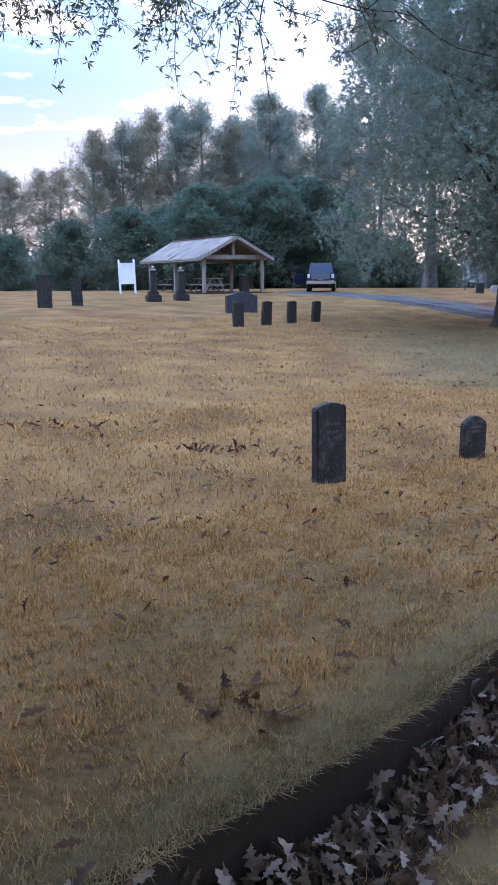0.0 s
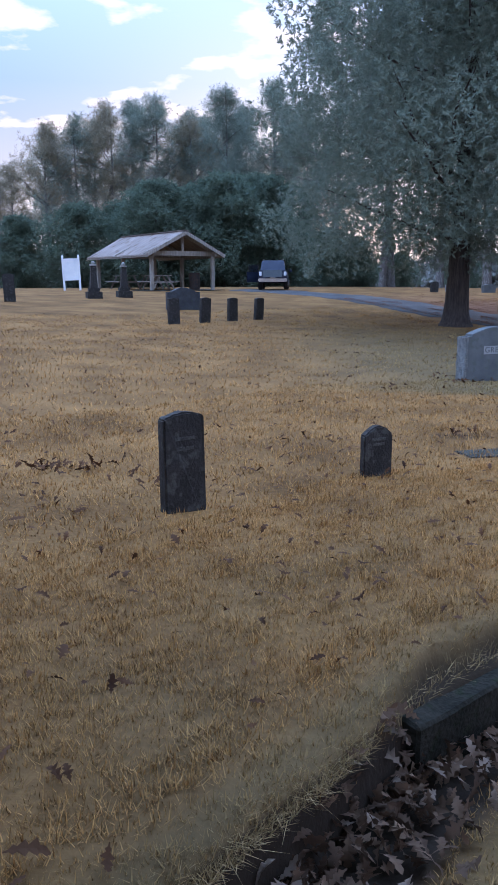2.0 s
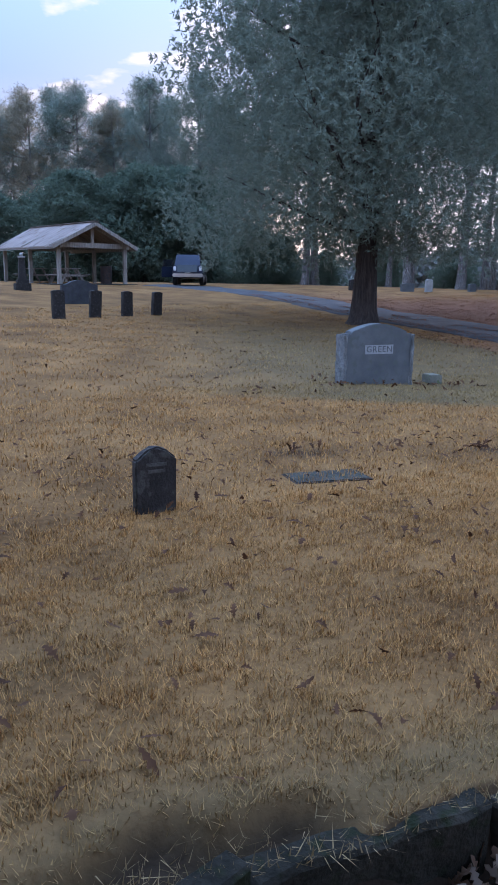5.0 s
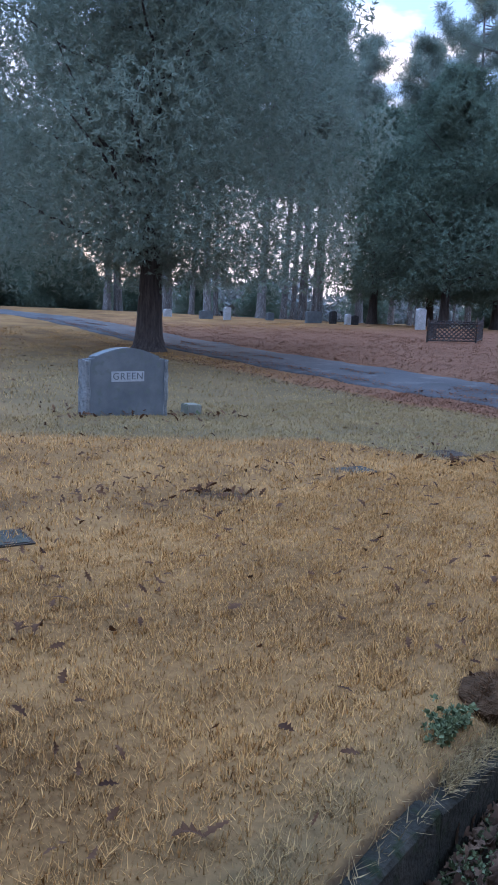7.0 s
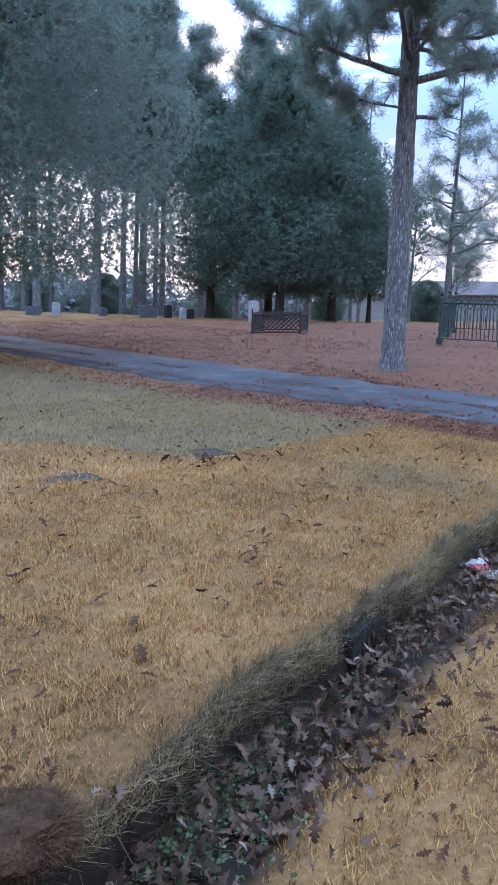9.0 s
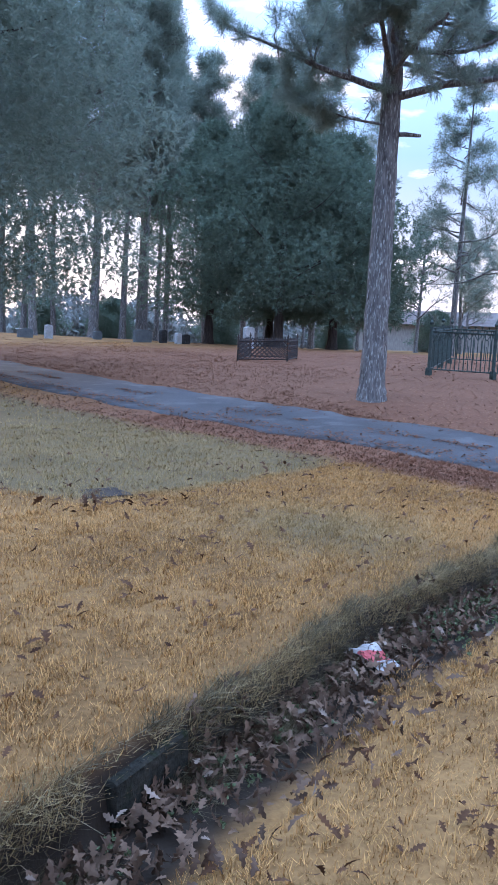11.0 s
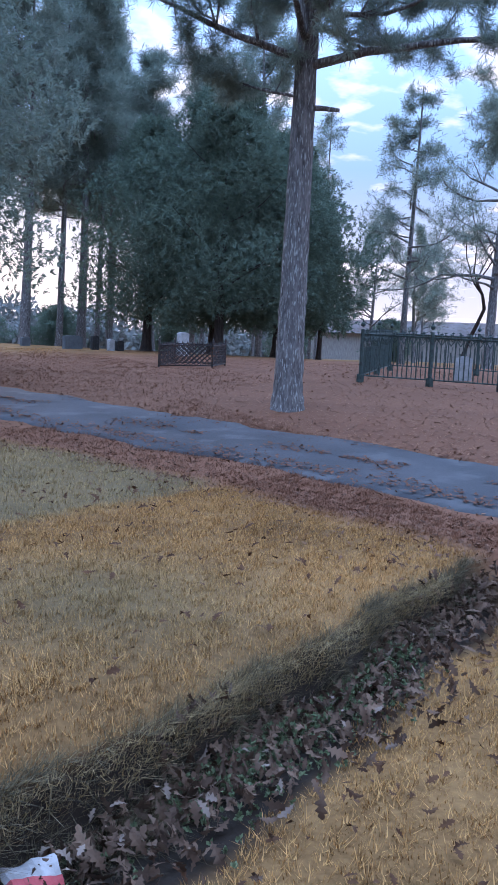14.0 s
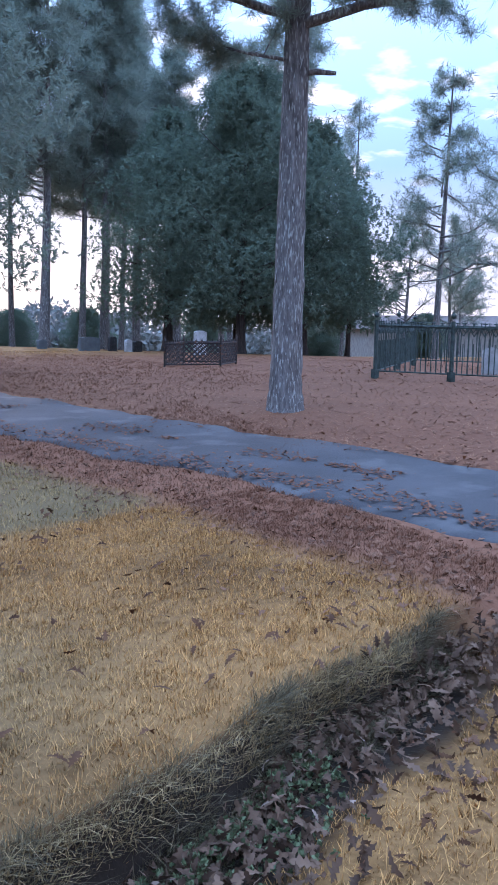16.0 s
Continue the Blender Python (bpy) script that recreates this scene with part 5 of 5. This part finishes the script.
turf("lower_grass", "short dry tan grass below the kerb", x, y, grow(x, y), rg.uniform(0.003, 0.006, len(x)))
# long grass hanging over the kerb
M_EDGEGRASS = leaf_surf("edge_grass", (0.06, 0.044, 0.022), (0.38, 0.27, 0.135), 0.95, 0.2, 3)
n = 70000
x = rg.uniform(-1.6, 12.0, n)
x = x[(rg.uniform(0, 1, n) < 0.75 + 0.25 * np.sin(x * 4)) & ~((x > 1.4) & (x < 4.75) & (rg.uniform(0, 1, n) < 0.9)) & ~((x > 6.95) & (x < 7.25) & (rg.uniform(0, 1, n) < 0.85))]
s = np.abs(rg.normal(0, 0.07, len(x))) - 0.06
y = edge(x) + s / 0.85
hang = np.stack([np.full(len(x), 0.517), np.full(len(x), -0.856)], 1) * rg.uniform(-0.2, 1.2, len(x))[:, None] + rg.normal(0, 0.5, (len(x), 2))
zz = np.maximum(ground(x, y), lawn(x, edge(x)) - rg.uniform(0.03, 0.05 + 0.14 * smooth(4.5, 6.5, x))) - 0.01
turf("edge_grass", "long grey-green grass hanging over the kerb", x, y, rg.uniform(0.02, 0.06, len(x)), rg.uniform(0.0025, 0.0045, len(x)), lean_dir=hang, z=zz, mat=M_EDGEGRASS)

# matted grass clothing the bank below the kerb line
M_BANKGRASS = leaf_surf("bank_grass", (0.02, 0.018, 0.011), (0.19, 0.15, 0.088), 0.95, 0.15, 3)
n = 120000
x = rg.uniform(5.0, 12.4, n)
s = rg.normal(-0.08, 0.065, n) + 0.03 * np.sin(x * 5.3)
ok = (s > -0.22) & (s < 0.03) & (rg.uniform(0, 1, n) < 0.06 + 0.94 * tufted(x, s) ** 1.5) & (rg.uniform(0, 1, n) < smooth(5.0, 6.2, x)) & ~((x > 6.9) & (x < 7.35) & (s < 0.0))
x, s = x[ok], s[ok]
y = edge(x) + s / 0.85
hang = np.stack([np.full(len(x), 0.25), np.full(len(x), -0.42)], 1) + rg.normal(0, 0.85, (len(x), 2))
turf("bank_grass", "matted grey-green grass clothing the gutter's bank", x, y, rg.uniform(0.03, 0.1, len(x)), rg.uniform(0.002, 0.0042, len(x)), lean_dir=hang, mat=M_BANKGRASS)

# fallen oak leaves


def oak_leaf(rng, length, curl, coarse=False):
    """A lobed leaf, rolled along its midrib; verts and triangles."""
    lobes = [(0.0, 0.03), (0.12, 0.05), (0.2, 0.2), (0.27, 0.09), (0.42, 0.33), (0.5, 0.12), (0.66, 0.36), (0.74, 0.14), (0.88, 0.2), (1.0, 0.02)]
    if coarse:
        lobes = [(0.0, 0.03), (0.22, 0.2), (0.33, 0.1), (0.62, 0.36), (0.76, 0.14), (1.0, 0.03)]
    L, R, M = [], [], []
    for t, w in lobes:
        w *= 0.74
        wl, wr = w * rng.uniform(0.75, 1.2), w * rng.uniform(0.75, 1.2)
        bend = 0.26 * curl * math.sin(t * 2.6)
        for lst, q in ((L, wl), (R, -wr), (M, 0.0)):
            a = q * curl * 2.2
            lst.append((t, math.sin(a) / (curl * 2.2 + 1e-6) if curl else q, bend + (1 - math.cos(a)) * 0.45))
    V = np.array(L + M + R) * length
    n = len(lobes)
    F = []
    for k in range(n - 1):
        F += [(k, k + n, k + n + 1), (k, k + n + 1, k + 1), (k + n, k + 2 * n, k + 2 * n + 1), (k + n, k + 2 * n + 1, k + n + 1)]
    V[:, 0] -= length / 2
    return V, np.array(F)


LEAVES = [oak_leaf(np.random.default_rng(200 + k), 1.0, c) for k, c in enumerate((0.25, 0.5, 0.8, 1.1, 0.65, 0.4))]


LITTER = [oak_leaf(np.random.default_rng(220 + k), 1.0, c, True) for k, c in enumerate((0.2, 0.5, 0.8))]


def scatter_leaves(name, label, x, y, size, mat, lift=0.008, tilt=0.5, z=None, kinds=LEAVES):
    Vs, Fs, o = [], [], 0
    zz = ground(x, y) if z is None else z
    for k in range(len(x)):
        V, F = kinds[rg.integers(0, len(kinds))]
        m = np.array(Euler((rg.normal(0, tilt), rg.normal(0, tilt), rg.uniform(0, 6.28))).to_matrix())
        if rg.uniform() < 0.35:
            V = V * np.array([1, 1, -1])
        W = (V * size[k]) @ m.T
        W[:, 2] += zz[k] + lift - min(0, W[:, 2].min() * 0.75)
        W[:, 0] += x[k]; W[:, 1] += y[k]
        Vs.append(W); Fs.append(F + o); o += len(W)
    ob = part_mesh(name, np_mesh(name, np.concatenate(Vs), np.concatenate(Fs)), mat)
    return tagged(ob, label, "leaves", kind="stuff")


def gutter_spots(n, x0, x1):
    x = rg.uniform(x0, x1, n)
    s = -0.06 - np.abs(rg.normal(0, 0.23, n)) - 0.05 * np.sin(x * 3.1)
    return x, edge(x) + s / 0.85


x, y = gutter_spots(5200, -1.0, 12.6)
scatter_leaves("gutter_leaves", "drift of dark brown fallen oak leaves in the gutter", x, y, rg.uniform(0.05, 0.115, len(x)) * (1 - 0.12 * smooth(3.5, 7, x)), M_GUTTERLEAF, 0.012, 0.75, ground(x, y) + rg.uniform(0, 0.05, len(x)), LEAVES[2:])
x, y = gutter_spots(800, -1.0, 11.5)
pick = rg.uniform(0, 1, len(x)) < np.where(x < 3.5, 1.0, 0.22)
x, y = x[pick], y[pick]
scatter_leaves("gutter_leaves", "bleached grey-pink fallen oak leaves in the gutter", x, y, rg.uniform(0.07, 0.12, len(x)) * (1 - 0.35 * smooth(3, 6, x)), M_PALELEAF, 0.03, 0.6, ground(x, y) + rg.uniform(0.01, 0.06, len(x)))
# lane-side drift of leaves
yv = rg.uniform(6.0, 24.0, 5200)
xv = road_x(yv) - 0.95 - 1.75 * rg.uniform(0, 1, len(yv)) ** 0.8 + rg.normal(0, 0.12, len(yv))
scatter_leaves("verge_leaves", "rust brown leaf drift along the lane", xv, yv, rg.uniform(0.035, 0.075, len(yv)), M_VERGELEAF, 0.004, 0.3, kinds=LITTER)
xv = rg.uniform(11.3, 16, 900); yv = rg.uniform(7.5, 11.0, 900)
ok = xv < road_x(yv) - 1.2
scatter_leaves("verge_leaves", "leaf drift where the gutter meets the lane", xv[ok], yv[ok], rg.uniform(0.04, 0.08, ok.sum()), M_VERGELEAF, 0.004, 0.35)
# rust litter in broken drifts along the lane's crown and edges
n = 9000
yv = rg.uniform(4.0, 36.0, n)
drift = np.sin(yv * 1.9) + 0.7 * np.sin(yv * 4.3 + 1) + 0.4 * np.sin(yv * 9.7) > 0.1
lane = rg.choice([0.25, 0.25, 0.15, -0.95, -0.8, -0.6, 1.25], n)
ok = drift | (lane < 0)
yv, lane = yv[ok], lane[ok]
xv = road_x(yv) + lane + rg.normal(0, 0.12, len(yv)) * (1 + 0.8 * np.sin(yv * 2.6))
scatter_leaves("lane_litter", "rust brown litter drifted along the lane", xv, yv, rg.uniform(0.045, 0.1, len(yv)), M_RUSTLITTER, 0.004, 0.12, ground(xv, yv) + 0.042, kinds=LITTER)
# pine straw area: needles, cones of litter and pale flecks
yv = rg.uniform(8, 40, 5200); xv = road_x(yv) + 1.3 + rg.uniform(0, 1, len(yv)) ** 1.4 * 16
scatter_leaves("straw_leaves", "rust brown litter under the pines", xv, yv, rg.uniform(0.05, 0.12, len(yv)), M_STRAWLEAF, 0.003, 0.25, kinds=LITTER)
n = 60000
yv = rg.uniform(6, 34, n); xv = road_x(yv) + 1.25 + rg.uniform(0, 1, n) ** 1.3 * 15
a = rg.uniform(0, 2 * np.pi, n)
le, wd = rg.uniform(0.05, 0.13, n), rg.uniform(0.006, 0.014, n)
d = np.stack([np.cos(a), np.sin(a)], 1)
e = np.stack([-d[:, 1], d[:, 0]], 1)
base = np.stack([xv, yv], 1)
tri = np.stack([base - e * wd[:, None], base + e * wd[:, None], base + d * le[:, None]], 1)
zv = ground(tri[..., 0], tri[..., 1]) + np.stack([np.full(n, 0.004), np.full(n, 0.004), rg.uniform(0.0, 0.04, n)], 1)
V = np.concatenate([tri, zv[..., None]], -1).reshape(-1, 3)
tagged(part_mesh("pine_straw", np_mesh("pine_straw", V, np.arange(3 * n).reshape(-1, 3)), M_STRAWLEAF), "loose pine straw covering the ground under the pines", "straw", kind="stuff")
# leaves on the lawn: the countable ones singly, the rest as one litter
meshes = []
for k in range(8):
    V, F = LEAVES[k % len(LEAVES)]
    meshes.append((np_mesh("fallen_leaf", V * 0.1, F), M_OAKLEAF))
for me, mt in meshes:
    me.materials.append(mt)


def single_leaf(x, y, k, size=1.0):
    me, mt = meshes[k % 8]
    ob = new("fallen_leaf", me)
    z = min(v.co.z for v in me.vertices)
    ob.matrix_world = pose(x, y, gz(x, y) + 0.034, rg.normal(0, 13), rg.normal(0, 13), rg.uniform(0, 360)) @ Matrix.Diagonal((size, size, size, 1))
    tagged(ob, "curled brown oak leaf fallen on dry grass", "leaf", "fallen leaves on the lawn")


count = 0
while count < 270:
    x = rg.uniform(-1.5, 12.6)
    s = rg.uniform(0.1, 3.6) if rg.uniform() < 0.72 else rg.uniform(-1.6, -0.5)
    single_leaf(x, float(edge(x)) + s / 0.85, rg.integers(0, 8), rg.uniform(0.6, 1.15))
    count += 1
n = 2300
x = np.where(rg.uniform(0, 1, n) < 0.5, rg.uniform(-5, 5, n), rg.uniform(-8, 14, n)); s = 3.2 + rg.uniform(0, 1, n) ** 1.7 * 19
y = edge(x) + s / 0.85
ok = x < road_x(y) - 1.6
scatter_leaves("lawn_leaves", "scattered brown oak leaves on the lawn", x[ok], y[ok], rg.uniform(0.04, 0.09, ok.sum()), M_OAKLEAF, 0.02, 0.3, kinds=LITTER)
n = 900
x = rg.uniform(-1.5, 13.0, n); s = np.where(rg.uniform(0, 1, n) < 0.7, rg.uniform(0.1, 3.4, n), rg.uniform(-1.8, -0.45, n))
scatter_leaves("lawn_leaf_scraps", "small leaf scraps caught in the grass", x, edge(x) + s / 0.85, rg.uniform(0.04, 0.08, n), M_OAKLEAF, 0.034, 0.35)
n = 620
x = rg.uniform(6.0, 13.5, n); s = -rg.uniform(0.4, 2.3, n)
scatter_leaves("lawn_leaf_scraps", "brown oak leaves lying on the lower grass", x, edge(x) + s / 0.85, rg.uniform(0.035, 0.075, n), M_OAKLEAF, 0.03, 0.4)
for px, py, m, rad in ((-1.98, 8.35, 46, 0.34), (-0.3, 7.45, 34, 0.2), (5.15, 9.62, 22, 0.16), (3.32, 9.28, 12, 0.16), (0.05, 2.85, 18, 0.16), (5.2, 13.85, 60, 0.6), (6.4, 14.2, 30, 0.3), (8.3, 10.9, 30, 0.35)):
    scatter_leaves("leaf_heap", "small heap of dark oak leaves on the lawn", rg.normal(px, rad, m), rg.normal(py, rad * 0.5, m), rg.uniform(0.06, 0.12, m), M_OAKLEAF, 0.02, 0.5)

# low green herbs among the gutter leaves
def herbs(x0, x1, n):
    x = rg.uniform(x0, x1, n)
    y = edge(x) - (0.1 + np.abs(rg.normal(0.08, 0.12, n))) / 0.85
    c = np.stack([x, y, ground(x, y) + rg.uniform(0.01, 0.07, n)], 1)
    V, F = sprays(rg, c, 0.02, 0.007, 8, -0.5)
    tagged(part_mesh("herb_patch", np_mesh("herb_patch", V, F), M_HERB), "low grey-green herbs growing through the leaves", "plants", kind="stuff")


herbs(4.6, 6.3, 700)
herbs(9.3, 11.2, 700)
herbs(6.4, 9.2, 90)
x = rg.normal(4.93, 0.05, 90); y = edge(x) + 0.06 + np.abs(rg.normal(0, 0.05, 90))
V, F = sprays(rg, np.stack([x, y, ground(x, y) + rg.uniform(0.0, 0.06, 90)], 1), 0.022, 0.008, 9, -0.4)
tagged(part_mesh("weed_clump", np_mesh("weed_clump", V, F), M_HERB), "green weeds at the kerb", "plants", kind="stuff")


def straw_clump(x, y):
    """A matted lump of brown grass roots on the kerb."""
    z = float(lawn(x, y))
    ob = thing("root_clump", pose(x, y, z - 0.02, 0, 0, 30) @ Matrix.Diagonal((1.0, 0.97, 0.78, 1)), "matted brown lump of dead grass roots on the kerb", "clump")
    bm = bmesh.new()
    bmesh.ops.create_icosphere(bm, subdivisions=4, radius=0.16)
    for v in bm.verts:
        v.co *= 1 + 0.24 * noise.noise(v.co * 9) + 0.12 * noise.noise(v.co * 26)
        v.co.z = v.co.z * 0.62 + 0.015
        v.co.x *= 1.15
    part("core", bm, M_SOILBROWN, ob)
    r = np.random.default_rng(31)
    d = rand_dirs(r, 2600); d[:, 2] = np.abs(d[:, 2])
    c = d * np.array([0.17, 0.145, 0.09])
    V, F = sprays(r, c, 0.045, 0.0017, 3, 0.5, d)
    part_mesh("straw", np_mesh("straw", V, F), M_DEADSTRAW, ob, "brown dead straw")


M_SOILBROWN = surf("root_mat", (0.028, 0.015, 0.007), (0.08, 0.043, 0.022), 18, 90, 1, 1.0, spec=0.1)
M_DEADSTRAW = leaf_surf("dead_straw", (0.05, 0.025, 0.012), (0.16, 0.088, 0.045), 0.95, 0.1, 9)
straw_clump(5.28, 6.36)


def paper_litter():
    x, y = 8.775, 8.11
    ob = thing("paper_litter", pose(x, y, gz(x, y) + 0.07, 4, 5, -92), "torn soiled white paper bag with a red band on leaves", "litter")

    def ragged(u, w):
        return 0.007 * noise.noise(Vector((u * 21, w * 9, 5.0)))

    for name, mat, u0, u1, dz, lab in (("sheet", M_PAPER, 0.0, 1.0, 0.0, "soiled white paper"), ("red_band", M_RED, 0.29, 0.62, 0.0035, "faded red printed band")):
        bm = bmesh.new()
        bmesh.ops.create_grid(bm, x_segments=14, y_segments=10, size=0.5)
        for v in bm.verts:
            u, w = u0 + (u1 - u0) * (v.co.x + 0.5), v.co.y
            wide = 0.165 * (1 - 0.42 * u ** 1.6)
            v.co.x = (u - 0.5) * 0.27 + ragged(u, w) + 0.03 * w * (1 - u)
            v.co.y = w * wide + 0.02 * u + 0.6 * ragged(w, u)
            v.co.z = dz + 0.016 * noise.noise(Vector((u * 3.1, w * 4, 3.0))) + 0.010 * math.sin(u * 7 + w * 3) - 0.02 * abs(w) * u
        bmesh.ops.solidify(bm, geom=bm.faces[:], thickness=0.0015)
        part(name, bm, mat, ob, lab)
    for k in range(5):
        part("print_line", boxed((0.008, 0.011, 0.001), (0.088, -0.018 + 0.015 * k, 0.017)), M_IRON, ob, "illegible dark print")


paper_litter()

# ---- the near cedar whose hanging sprays frame the start ----


def near_cedar():
    r = np.random.default_rng(55)
    x0, y0 = -4.6, 3.4
    ob = thing("cedar_tree", stand(x0, y0), "near cedar whose thin hanging sprays reach over the lawn", "tree")
    V, F = trunk_tube(r, 8.5, 0.3, 0.05, 1.4)
    part_mesh("trunk", np_mesh("trunk", V, F, True), M_DARKBARK, ob)
    z0 = gz(x0, y0)
    tips = []
    for k in range(26):
        ty = r.uniform(2.6, 3.5)
        start = np.array([0, 0, 2.95 + 0.022 * k])
        reach = r.uniform(3.6, 5.5)
        p, rad = limb(r, start, (1.0, (ty - y0) * 0.22, 0.03), reach, 0.011, 0.3, 12, -0.08)
        p[:, 2] = np.maximum(p[:, 2], 2.3 + 0.015 * k)
        tubes = [tube(p, rad, 6)]
        for i in range(3, 13):
            for q in range(12):
                a = p[min(i, 12)] + r.normal(0, 0.06, 3)
                d = np.array([r.normal(0, 0.9), r.normal(0, 0.9), -0.45 + r.normal(0, 0.6)])
                p2, r2 = limb(r, a, d, r.uniform(0.25, 0.65), 0.003, 0.45, 7, -0.2)
                p2[:, 2] = np.maximum(p2[:, 2], r.uniform(1.86, 2.1))
                tubes.append(tube(p2, r2, 4))
                tips.append(p2)
        V, F = join_tubes(tubes)
        part_mesh("branch", np_mesh("branch", V, F, True), M_DARKBARK, ob)
    c = np.concatenate([p[1:] for p in tips])
    c = np.repeat(c, 2, axis=0) + r.normal(0, 0.02, (len(c) * 2, 3))
    V, F = sprays(r, c, 0.03, 0.0036, 7, 0.35)
    part_mesh("foliage", np_mesh("foliage", V, F), M_CEDAR, ob)

    # unseen crown above and behind, added off the trunk to shade the first steps
    c = crown_points(r, 8000, 9.5, 3.6, full_crown(4.8), 0.2) + np.array([5.4, -4.6, 0])
    V, F = sprays(r, c, 0.3, 0.06, 6, 0.15)
    part_mesh("crown", np_mesh("crown", V, F), M_CEDAR, ob)


near_cedar()
